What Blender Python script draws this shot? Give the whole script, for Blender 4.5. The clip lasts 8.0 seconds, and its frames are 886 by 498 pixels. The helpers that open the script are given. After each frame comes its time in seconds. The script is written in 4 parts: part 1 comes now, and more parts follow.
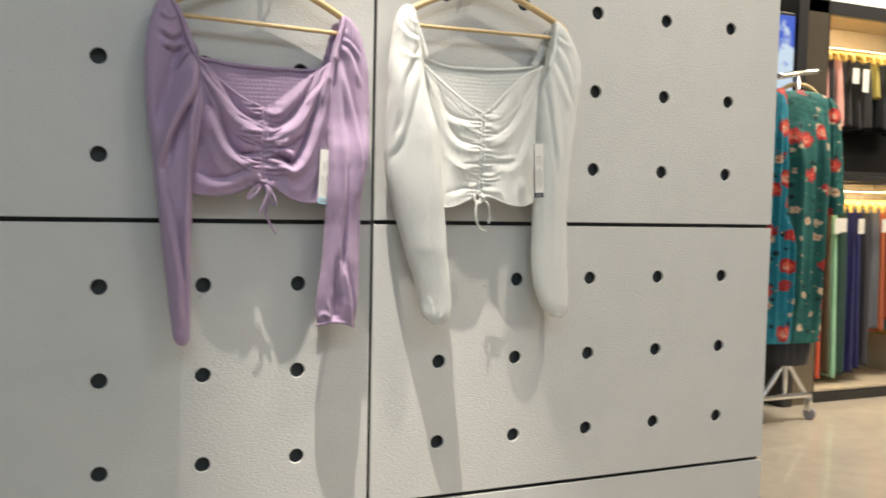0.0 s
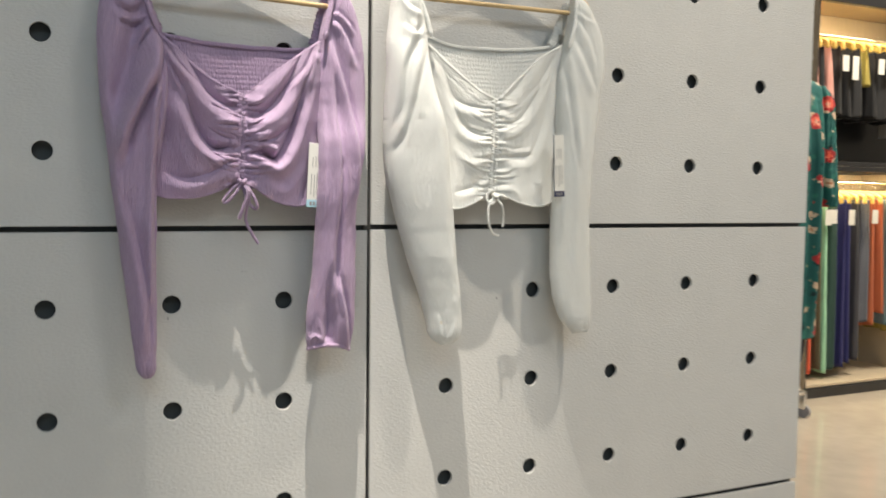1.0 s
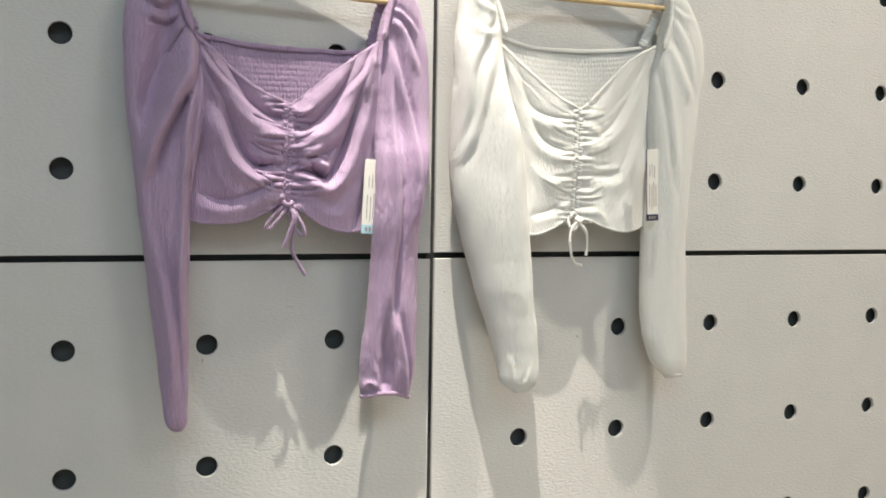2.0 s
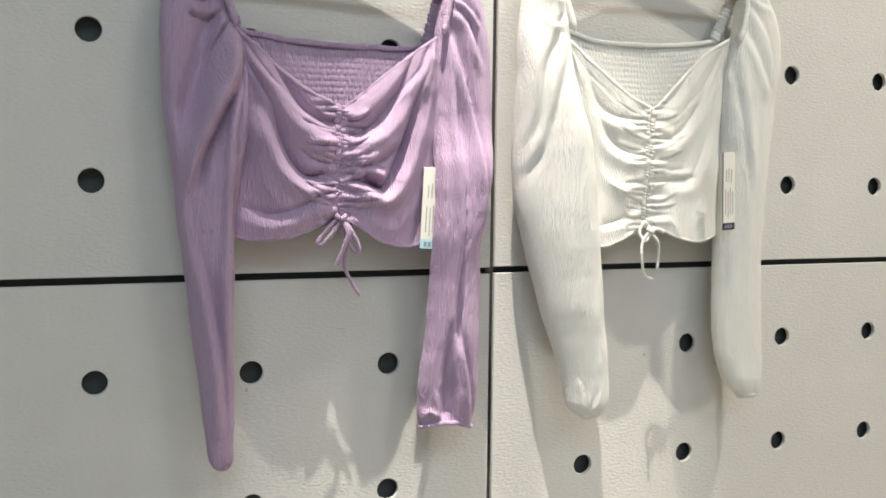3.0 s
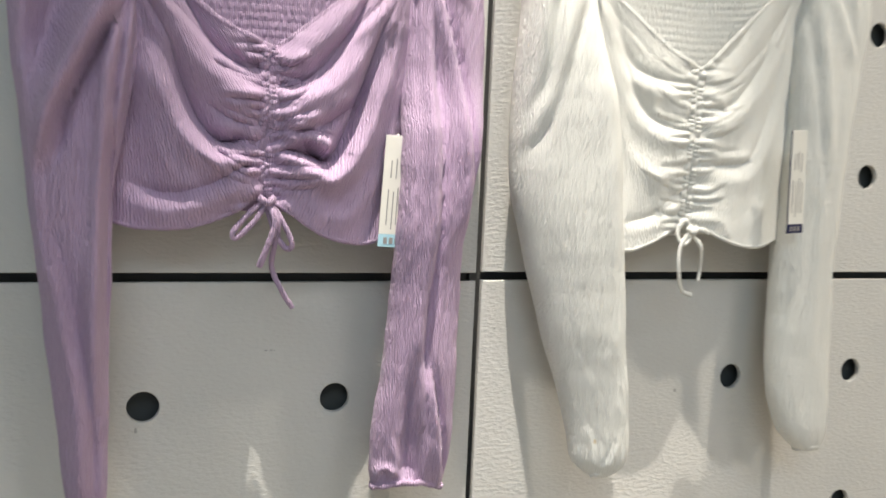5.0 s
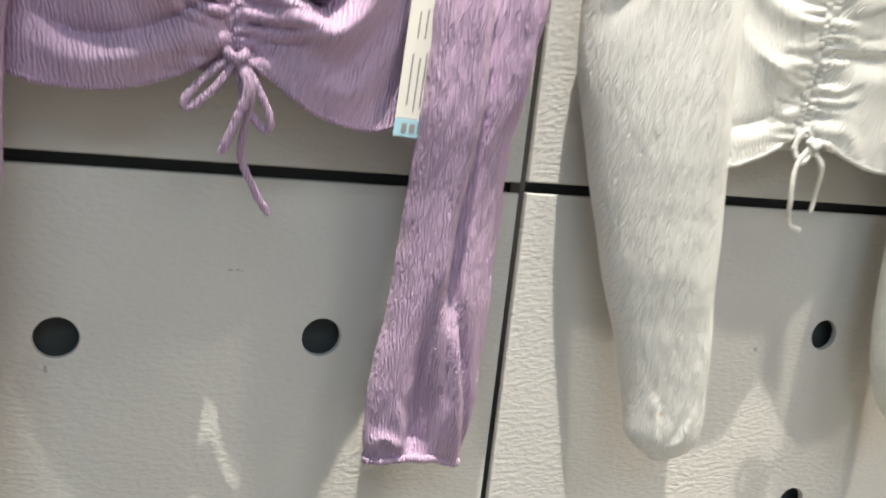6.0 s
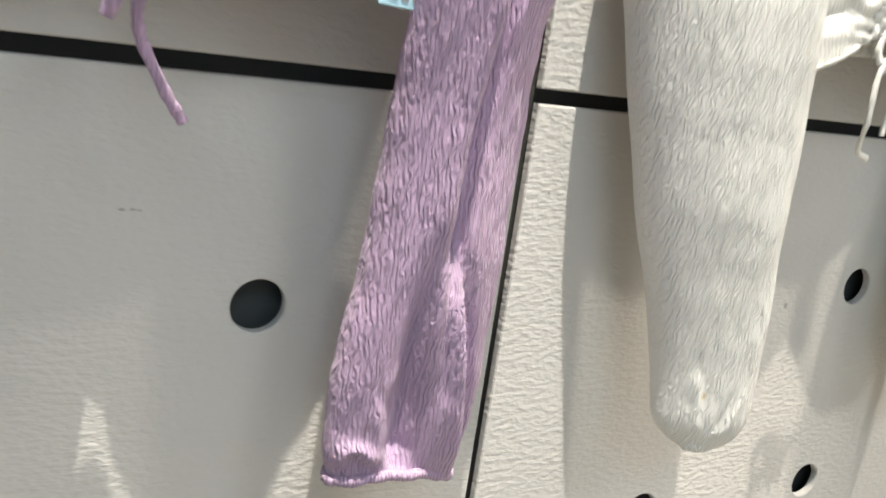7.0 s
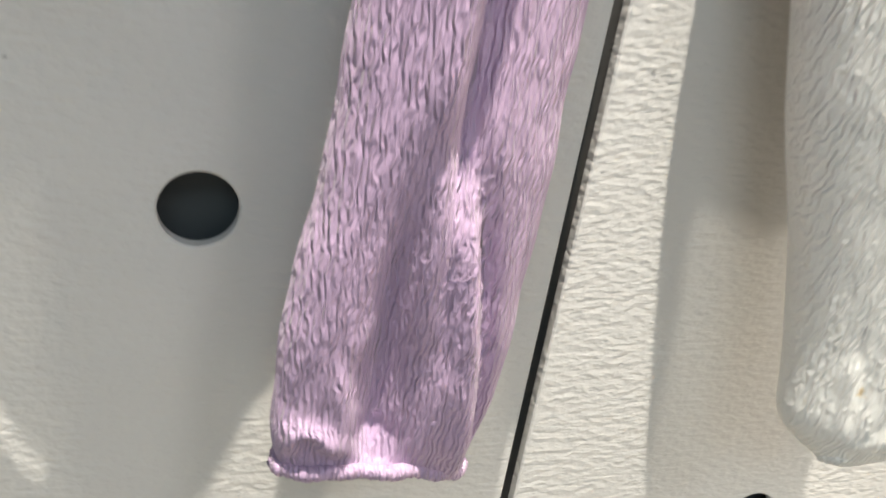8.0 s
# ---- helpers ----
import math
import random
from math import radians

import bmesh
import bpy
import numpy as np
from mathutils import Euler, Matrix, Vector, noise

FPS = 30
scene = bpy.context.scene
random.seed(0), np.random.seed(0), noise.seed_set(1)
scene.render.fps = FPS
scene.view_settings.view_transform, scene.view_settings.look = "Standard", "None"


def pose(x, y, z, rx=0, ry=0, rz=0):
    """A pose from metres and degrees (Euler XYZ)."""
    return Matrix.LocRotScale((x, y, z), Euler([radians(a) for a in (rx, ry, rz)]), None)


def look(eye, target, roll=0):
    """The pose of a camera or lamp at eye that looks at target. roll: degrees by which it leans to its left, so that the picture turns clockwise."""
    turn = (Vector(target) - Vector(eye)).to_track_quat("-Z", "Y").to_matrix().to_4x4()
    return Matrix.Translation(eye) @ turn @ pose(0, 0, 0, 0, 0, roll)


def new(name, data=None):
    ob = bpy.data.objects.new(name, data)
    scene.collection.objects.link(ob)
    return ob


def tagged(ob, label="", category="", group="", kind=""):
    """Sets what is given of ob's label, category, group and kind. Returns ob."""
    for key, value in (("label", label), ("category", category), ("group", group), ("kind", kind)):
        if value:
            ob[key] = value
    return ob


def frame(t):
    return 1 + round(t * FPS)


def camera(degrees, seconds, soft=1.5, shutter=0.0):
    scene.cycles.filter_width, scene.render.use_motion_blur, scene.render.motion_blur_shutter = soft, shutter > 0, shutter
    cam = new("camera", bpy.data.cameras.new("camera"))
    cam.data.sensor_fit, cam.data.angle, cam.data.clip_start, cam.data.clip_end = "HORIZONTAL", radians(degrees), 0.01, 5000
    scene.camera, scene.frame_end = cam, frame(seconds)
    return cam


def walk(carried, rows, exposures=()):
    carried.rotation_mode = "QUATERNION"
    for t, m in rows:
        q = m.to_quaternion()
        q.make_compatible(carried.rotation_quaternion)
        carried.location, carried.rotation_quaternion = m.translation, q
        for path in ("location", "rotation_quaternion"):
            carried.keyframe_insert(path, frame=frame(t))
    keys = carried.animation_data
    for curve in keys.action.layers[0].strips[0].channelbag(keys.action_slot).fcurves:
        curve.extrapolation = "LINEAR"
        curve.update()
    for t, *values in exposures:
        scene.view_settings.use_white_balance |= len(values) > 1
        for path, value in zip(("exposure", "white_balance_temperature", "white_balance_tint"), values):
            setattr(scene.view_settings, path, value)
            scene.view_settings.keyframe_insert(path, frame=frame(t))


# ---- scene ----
cam = camera(55.1, 8.0, 1.7, 0.5)
PATH = [
    (0, (-0.531, -1.656, 1.249), (0.232, 0.19, 1.138), 1.2),
    (0.5, (-0.537, -1.556, 1.251), (0.343, 0.235, 1.111), 1.9),
    (1, (-0.504, -1.41, 1.264), (0.325, 0.406, 1.135), 0.7),
    (1.2, (-0.473, -1.351, 1.268), (0.301, 0.49, 1.157), 0.8),
    (2.3, (-0.45, -1.174, 1.298), (0.233, 0.703, 1.191), 0.6),
    (2.5, (-0.463, -1.14, 1.308), (0.195, 0.746, 1.218), 0.3),
    (3, (-0.498, -1.079, 1.315), (0.226, 0.78, 1.177), 0.6),
    (3.5, (-0.519, -1.056, 1.319), (0.282, 0.77, 1.172), 1.8),
    (4, (-0.511, -1.014, 1.324), (0.328, 0.797, 1.185), 2.2),
    (4.2, (-0.487, -0.988, 1.315), (0.347, 0.826, 1.189), 1.6),
    (5.5, (-0.302, -0.705, 1.31), (0.334, 1.17, 1.03), 3.7),
    (6, (-0.297, -0.6, 1.278), (0.409, 1.231, 0.896), 6.3),
    (6.5, (-0.306, -0.484, 1.244), (0.4725, 1.3134, 0.839), 6.8),
    (7, (-0.283, -0.41, 1.233), (0.6752, 1.2745, 0.74), 8.1),
    (7.5, (-0.223, -0.342, 1.224), (0.6189, 1.3536, 0.577), 8.4),
    (8, (-0.171, -0.298, 1.203), (0.4785, 1.4258, 0.424), 9.7),
]
walk(cam, [(t, look(eye, target, roll)) for t, eye, target, roll in PATH],
     exposures=[(0, -0.15), (1, -0.18), (2.5, 0.08), (4, 0.08), (5.5, -0.10), (6.2, 0.02), (7, 0.17), (8, 0.19)])


# ---- world and lights ----
world = bpy.data.worlds.new("world")
scene.world = world
world.use_nodes = True
world.node_tree.nodes["Background"].inputs[0].default_value = (0.9, 0.95, 1.0, 1)
world.node_tree.nodes["Background"].inputs[1].default_value = 0.3


def spot(name, eye, target, watts, colour, cone, blend, size):
    lamp = bpy.data.lights.new(name, "SPOT")
    lamp.energy, lamp.color, lamp.spot_size, lamp.spot_blend, lamp.shadow_soft_size = watts, colour, radians(cone), blend, size
    ob = new(name, lamp)
    ob.matrix_world = look(eye, target)
    return ob


def area(name, eye, target, watts, colour, sx, sy):
    lamp = bpy.data.lights.new(name, "AREA")
    lamp.shape, lamp.size, lamp.size_y, lamp.energy, lamp.color = "RECTANGLE", sx, sy, watts, colour
    ob = new(name, lamp)
    ob.matrix_world = look(eye, target)
    return ob


# track spots over the panel wall; added unseen fills for the shop's ambient light
spot("spot_lamp", (-0.25, -0.51, 3.5), (0.12, 0.0, -0.1), 640, (1.0, 0.93, 0.82), 21, 1.0, 0.011)
spot("spot_lamp", (1.0, -0.95, 3.9), (0.70, 0.0, 0.9), 290, (1.0, 0.91, 0.77), 44, 1.0, 0.05)
area("ceiling_fill", (-1.2, -3.6, 3.93), (-1.2, -3.6, 0), 70, (0.64, 0.84, 1.0), 2.4, 1.6)
area("ceiling_fill", (1.4, -3.0, 3.93), (1.4, -3.0, 0), 40, (0.92, 0.95, 1.0), 0.9, 0.9)
# added fill that brightens the aisle floor and the bay
area("ceiling_fill", (4.4, 1.1, 3.93), (4.4, 1.1, 0), 190, (1.0, 0.90, 0.74), 1.4, 1.0)


# ---- materials ----
def mat(name, colour, rough=0.6, metal=0.0, grain=(30, 30, 30), tone=0.06, bump=0.0, bump_at=(400, 400, 400), depth=0.001, sheen=0.0,
        detail=3.0, spec=0.5, tone_at=(6, 6, 6)):
    """Base colour with tone variation at two scales, and a fine relief."""
    m = bpy.data.materials.new(name)
    m.use_nodes = True
    nt = m.node_tree
    b = nt.nodes["Principled BSDF"]
    b.inputs["Roughness"].default_value, b.inputs["Metallic"].default_value = rough, metal
    b.inputs["Specular IOR Level"].default_value = spec
    if sheen:
        b.inputs["Sheen Weight"].default_value, b.inputs["Sheen Roughness"].default_value = sheen, 0.4
    co = nt.nodes.new("ShaderNodeTexCoord")

    def fine(at, det=2.0):
        mp, no = nt.nodes.new("ShaderNodeMapping"), nt.nodes.new("ShaderNodeTexNoise")
        mp.inputs["Scale"].default_value = at
        no.inputs["Scale"].default_value, no.inputs["Detail"].default_value = 1.0, det
        nt.links.new(co.outputs["Object"], mp.inputs["Vector"])
        nt.links.new(mp.outputs["Vector"], no.inputs["Vector"])
        return no.outputs["Fac"]

    add = nt.nodes.new("ShaderNodeMath")
    add.operation = "ADD"
    nt.links.new(fine(tone_at), add.inputs[0])
    nt.links.new(fine(grain), add.inputs[1])
    ramp = nt.nodes.new("ShaderNodeMapRange")
    ramp.inputs["From Min"].default_value, ramp.inputs["From Max"].default_value = 0.6, 1.4
    ramp.inputs["To Min"].default_value, ramp.inputs["To Max"].default_value = 1 - tone, 1 + tone
    nt.links.new(add.outputs[0], ramp.inputs["Value"])
    sc = nt.nodes.new("ShaderNodeVectorMath")
    sc.operation = "SCALE"
    sc.inputs[0].default_value = colour
    nt.links.new(ramp.outputs[0], sc.inputs["Scale"])
    nt.links.new(sc.outputs[0], b.inputs["Base Color"])
    if bump:
        bp = nt.nodes.new("ShaderNodeBump")
        bp.inputs["Strength"].default_value, bp.inputs["Distance"].default_value = bump, depth
        nt.links.new(fine(bump_at, detail), bp.inputs["Height"])
        nt.links.new(bp.outputs[0], b.inputs["Normal"])
    return m


def glow(name, colour, strength):
    m = bpy.data.materials.new(name)
    m.use_nodes = True
    b = m.node_tree.nodes["Principled BSDF"]
    b.inputs["Base Color"].default_value = (*colour, 1)
    b.inputs["Emission Color"].default_value, b.inputs["Emission Strength"].default_value = (*colour, 1), strength
    return m


PANEL = mat("painted_panel", (0.60, 0.585, 0.555), 0.55, tone=0.035, grain=(14, 14, 14), bump=1.0, bump_at=(150, 150, 310), depth=0.0010, detail=2.5, tone_at=(2.5, 2.5, 2.5))
BACKING = mat("black_backing", (0.050, 0.056, 0.057), 0.7)


def crepe(name, colour, rough, spec, sheen, tone, depth, coarse, through_light):
    """Crinkled crepe: meandering pleats along the cloth's own direction, over a fine weave; some light passes through."""
    m = mat(name, colour, rough, grain=(500, 500, 70), tone=tone, sheen=sheen, tone_at=(9, 9, 5), spec=spec)
    nt = m.node_tree
    b = nt.nodes["Principled BSDF"]
    at = nt.nodes.new("ShaderNodeAttribute")
    at.attribute_name = "cloth"

    def layer(scale, detail, warp):
        mp, no = nt.nodes.new("ShaderNodeMapping"), nt.nodes.new("ShaderNodeTexNoise")
        mp.inputs["Scale"].default_value = scale
        no.inputs["Scale"].default_value, no.inputs["Detail"].default_value, no.inputs["Distortion"].default_value = 1.0, detail, warp
        nt.links.new(at.outputs["Vector"], mp.inputs["Vector"])
        nt.links.new(mp.outputs[0], no.inputs["Vector"])
        return no.outputs["Fac"]

    def calc(kind, x, y):
        n = nt.nodes.new("ShaderNodeMath")
        n.operation = kind
        for k, v in enumerate((x, y)):
            if isinstance(v, (int, float)):
                n.inputs[k].default_value = v
            else:
                nt.links.new(v, n.inputs[k])
        return n.outputs[0]

    sx = nt.nodes.new("ShaderNodeSeparateXYZ")
    nt.links.new(at.outputs["Vector"], sx.inputs[0])
    across = calc("ADD", calc("MULTIPLY", sx.outputs["X"], 3200.0), calc("MULTIPLY", layer((260, 260, 120), 1.0, 0.0), 11.0))
    pleat = calc("MULTIPLY", calc("SINE", across, 0), calc("SUBTRACT", layer((420, 420, 130), 1.0, 0.0), 0.2))
    height = calc("ADD", calc("MULTIPLY", pleat, 1.25), calc("ADD", layer((1100, 1100, 220), 2.0, 0.3), calc("MULTIPLY", layer((330, 330, 70), 1.0, 0.3), coarse)))
    bp = nt.nodes.new("ShaderNodeBump")
    bp.inputs["Strength"].default_value, bp.inputs["Distance"].default_value = 1.0, depth
    nt.links.new(height, bp.inputs["Height"])
    nt.links.new(bp.outputs[0], b.inputs["Normal"])
    out, tr, mx = nt.nodes["Material Output"], nt.nodes.new("ShaderNodeBsdfTranslucent"), nt.nodes.new("ShaderNodeMixShader")
    tr.inputs["Color"].default_value = (*colour, 1)
    nt.links.new(bp.outputs[0], tr.inputs["Normal"])
    mx.inputs[0].default_value = through_light
    nt.links.new(b.outputs[0], mx.inputs[1])
    nt.links.new(tr.outputs[0], mx.inputs[2])
    nt.links.new(mx.outputs[0], out.inputs["Surface"])
    return m


LILAC = crepe("lilac_crepe", (0.490, 0.350, 0.503), 0.58, 0.35, 0.15, 0.10, 0.00080, 1.7, 0.05)
WHITE = crepe("white_crepe", (0.855, 0.845, 0.80), 0.75, 0.25, 0.10, 0.03, 0.00060, 0.9, 0.12)
wn = WHITE.node_tree
base_in = wn.nodes["Principled BSDF"].inputs["Base Color"]
cloth_out = base_in.links[0].from_socket
wco, wno, wad, wds, wmr, wmx = (wn.nodes.new("ShaderNode" + k) for k in ("TexCoord", "TexNoise", "VectorMath", "VectorMath", "MapRange", "Mix"))
wno.inputs["Scale"].default_value = 300
wad.operation, wds.operation, wmx.data_type = "MULTIPLY_ADD", "DISTANCE", "RGBA"
wad.inputs[1].default_value = (0.006, 0.006, 0.006)
wds.inputs[1].default_value = (0.110, -0.065, 1.043)
wmr.inputs["From Min"].default_value, wmr.inputs["From Max"].default_value = 0.0050, 0.0030
wmx.inputs["B"].default_value = (0.74, 0.56, 0.30, 1)
wn.links.new(wco.outputs["Object"], wno.inputs["Vector"])
wn.links.new(wno.outputs["Color"], wad.inputs[0])
wn.links.new(wco.outputs["Object"], wad.inputs[2])
wn.links.new(wad.outputs[0], wds.inputs[0])
wn.links.new(wds.outputs["Value"], wmr.inputs["Value"])
wn.links.new(wmr.outputs[0], wmx.inputs["Factor"])
wn.links.new(cloth_out, wmx.inputs["A"])
wn.links.new(wmx.outputs["Result"], base_in)
WOOD = mat("pale_wood", (0.62, 0.44, 0.22), 0.4, grain=(60, 200, 200), tone=0.12, bump=0.15)
STEEL = mat("chrome", (0.75, 0.76, 0.78), 0.2, 1.0)
CARD = mat("cream_card", (0.80, 0.77, 0.70), 0.6, tone=0.03)
INK = mat("grey_ink", (0.30, 0.28, 0.27), 0.6)
PALE_BLUE = mat("pale_blue_print", (0.42, 0.66, 0.76), 0.5, tone=0.04)
NAVY = mat("navy_print", (0.015, 0.018, 0.07), 0.5)
GAP = mat("grey_channel", (0.055, 0.052, 0.048), 0.6)
SCUFF = mat("grey_scuff", (0.36, 0.35, 0.335), 0.7, tone=0.3)
FLOOR = mat("polished_tile", (0.60, 0.53, 0.44), 0.07, grain=(9, 9, 9), tone=0.10, bump=0.05, bump_at=(20, 20, 20), tone_at=(1.5, 1.5, 1.5))
CEILING = mat("ceiling_paint", (0.78, 0.76, 0.72), 0.8, tone=0.03)
PLASTER = mat("wall_paint", (0.62, 0.60, 0.57), 0.7, tone=0.05)
BLACK = mat("black_laminate", (0.025, 0.025, 0.027), 0.28, tone=0.12)
SMOKED = mat("smoked_glass", (0.22, 0.19, 0.15), 0.10, 0.75)
SHELF = mat("beige_laminate", (0.60, 0.50, 0.36), 0.5, tone=0.08, grain=(80, 8, 8))
YELLOW = mat("yellow_wood", (0.75, 0.52, 0.14), 0.4, tone=0.08)


# ---- building helpers ----
def part(name, bm, material, parent, label="", smooth=True):
    me = bpy.data.meshes.new(name)
    bm.normal_update()
    bm.to_mesh(me)
    bm.free()
    return link(name, me, material, parent, label, smooth)


def link(name, me, material, parent, label="", smooth=True):
    if material is not None and not me.materials:
        me.materials.append(material)
    if smooth:
        me.shade_smooth()
    ob = new(name, me)
    ob.parent = parent
    if label:
        tagged(ob, label)
    return ob


def box(lo, hi, bevel=0.0, seg=2):
    bm = bmesh.new()
    bmesh.ops.create_cube(bm, size=1)
    for v in bm.verts:
        for i in range(3):
            v.co[i] = lo[i] if v.co[i] < 0 else hi[i]
    if bevel:
        bmesh.ops.bevel(bm, geom=bm.edges[:], offset=bevel, segments=seg, affect="EDGES", profile=0.5)
    return bm


def empty(name, at):
    ob = new(name)
    ob.location = at
    bpy.context.view_layer.update()
    return ob


def thing(name, at, label, category, group=""):
    """An Empty at a thing's base; its parts are built in world places and hung under it."""
    return tagged(empty(name, at), label, category, group)


def under(ob, base):
    """Hang a part, built in world places, under its thing."""
    ob.parent = base
    ob.matrix_parent_inverse = Matrix.Translation(base.location).inverted()
    return ob


def within(ob, owner):
    """Hang a piece, built in its owner's own places, under a part."""
    ob.parent, ob.matrix_parent_inverse = owner, Matrix.Identity(4)
    return ob


def grid_mesh(name, P, closed=False, cloth=None):
    """Mesh from an array of rows x columns x 3; closed joins the last column to the first."""
    r, c = P.shape[:2]
    i = np.arange(r * c).reshape(r, c)
    if closed:
        i = np.concatenate([i, i[:, :1]], 1)
    f = np.stack([i[:-1, :-1], i[:-1, 1:], i[1:, 1:], i[1:, :-1]], -1).reshape(-1, 4)
    me = bpy.data.meshes.new(name)
    me.from_pydata(P.reshape(-1, 3).tolist(), [], f.tolist())
    own = me.attributes.new("cloth", "FLOAT_VECTOR", "POINT")
    own.data.foreach_set("vector", np.ascontiguousarray(P if cloth is None else cloth, dtype=np.float32).ravel())
    return me


def curve(keys, n):
    """Catmull-Rom through the keys, n even steps, any number of columns."""
    k = np.array(keys, float)
    k = np.vstack([2 * k[0] - k[1], k, 2 * k[-1] - k[-2]])
    s = np.linspace(0, len(keys) - 1 - 1e-9, n)
    i = s.astype(int)
    u = (s - i)[:, None]
    a, b, c, d = k[i], k[i + 1], k[i + 2], k[i + 3]
    return 0.5 * (2 * b + (c - a) * u + (2 * a - 5 * b + 4 * c - d) * u ** 2 + (3 * b - a - 3 * c + d) * u ** 3)


def tube_mesh(name, pts, r, n=10, flat=1.0, wob=0.0, freq=0.0):
    """A tube along points, r a number or one per point; flat squeezes it towards the wall; wob gathers it."""
    p = np.array(pts, float)
    r = np.broadcast_to(np.array(r, float), (len(p),))
    t = np.gradient(p, axis=0)
    t /= np.linalg.norm(t, axis=1)[:, None] + 1e-12
    out = np.tile(np.array([0.0, -1.0, 0.0]), (len(p), 1))
    out -= t * (out * t).sum(1)[:, None]
    bad = np.linalg.norm(out, axis=1) < 0.05
    out[bad] = np.cross(t[bad], [1.0, 0, 0])
    out /= np.linalg.norm(out, axis=1)[:, None]
    side = np.cross(t, out)
    a = np.linspace(0, 2 * np.pi, n, endpoint=False)
    s = np.concatenate([[0], np.cumsum(np.linalg.norm(np.diff(p, axis=0), axis=1))])
    w = 1 + wob * np.sin(s * freq + 2.1 * np.sin(s * freq * 0.37))
    rr = (r * w)[:, None, None]
    P = p[:, None] + rr * (side[:, None] * np.cos(a)[None, :, None] + flat * out[:, None] * np.sin(a)[None, :, None])
    P = np.concatenate([np.repeat(p[:1, None], n, 1), P, np.repeat(p[-1:, None], n, 1)], 0)
    return grid_mesh(name, P, True)


def tube(name, keys, r, material, base, n=60, label="", **kw):
    pts = curve(keys, n)
    return under(link(name, tube_mesh(name, pts, r, **kw), material, None, label), base)


def ripple(X, Z, sx, sz, seed):
    """Soft waves that do not repeat, about -1 to 1."""
    rng = np.random.RandomState(seed)
    out = np.zeros_like(X)
    for k in range(7):
        a, b, ph = rng.normal(0, 1), rng.normal(0, 1), rng.uniform(0, 6.28)
        out += np.sin(X * sx * a + Z * sz * b + ph)
    return out / 4.0


def folds(X, Z, ridges):
    """Height over the cloth's plane of folds that run along curves: (keys, width, height, valley side)."""
    H = np.zeros_like(X)
    for keys, w, h, side in ridges:
        p = curve(keys, 28)
        best, along, sign = np.full(X.shape, 9.0), np.zeros_like(X), np.ones_like(X)
        for j in range(len(p) - 1):
            a, d = p[j], p[j + 1] - p[j]
            q = ((X - a[0]) * d[0] + (Z - a[1]) * d[1]) / (d @ d + 1e-12)
            q = np.clip(q, 0, 1)
            ex, ez = X - a[0] - q * d[0], Z - a[1] - q * d[1]
            dist = np.hypot(ex, ez)
            m = dist < best
            best[m], along[m] = dist[m], ((j + q) / (len(p) - 1))[m]
            sign[m] = np.sign(d[0] * ez - d[1] * ex)[m]
        taper = np.clip(np.minimum(along / 0.22, (1 - along) / 0.16), 0.0, 1) ** 0.8
        taper = 0.12 + 0.88 * taper
        s = best * sign * (side if side else 1)
        H += h * taper * np.exp(-(best / w) ** 1.6)
        if side:
            H -= 0.95 * h * taper * np.exp(-(np.abs(s - 1.30 * w) / (0.45 * w)) ** 1.4)
    return H


# ---- the room ----
def slab(name, lo, hi, material, label, category):
    return tagged(part(name, box(lo, hi), material, None, smooth=False), label, category, kind="structure")


slab("floor", (-5, -5, -0.1), (9, 3.6, 0.0), FLOOR, "polished beige stone floor with soft reflections", "floor")
slab("ceiling", (-5, -5, 4.0), (9, 3.6, 4.1), CEILING, "plain white shop ceiling", "ceiling")
slab("wall_south", (-5, -5.1, 0), (9, -5.0, 4.0), PLASTER, "plain painted wall behind the camera", "wall")
slab("wall_west", (-5.1, -5, 0), (-5.0, 3.6, 4.0), PLASTER, "plain painted side wall", "wall")
slab("wall_east", (9.0, -5, 0), (9.1, 3.6, 4.0), PLASTER, "plain painted side wall", "wall")
slab("wall_back", (-5, 3.6, 0), (9, 3.7, 4.0), PLASTER, "plain painted back wall of the shop", "wall")

# ---- the panel wall: black backing with perforated panels ----
wall = slab("wall_north", (-5, 0.017, 0), (1.043, 0.16, 3.609), BACKING, "partition wall clad in grey-white perforated panels with black joints", "wall")
slab("wall_pier", (-5, 0.001, 0), (-2.12, 0.0165, 4.0), PLASTER, "plain painted end of the partition wall", "wall")
HOLE, THICK, LIP = 0.0147, 0.0060, 0.0008


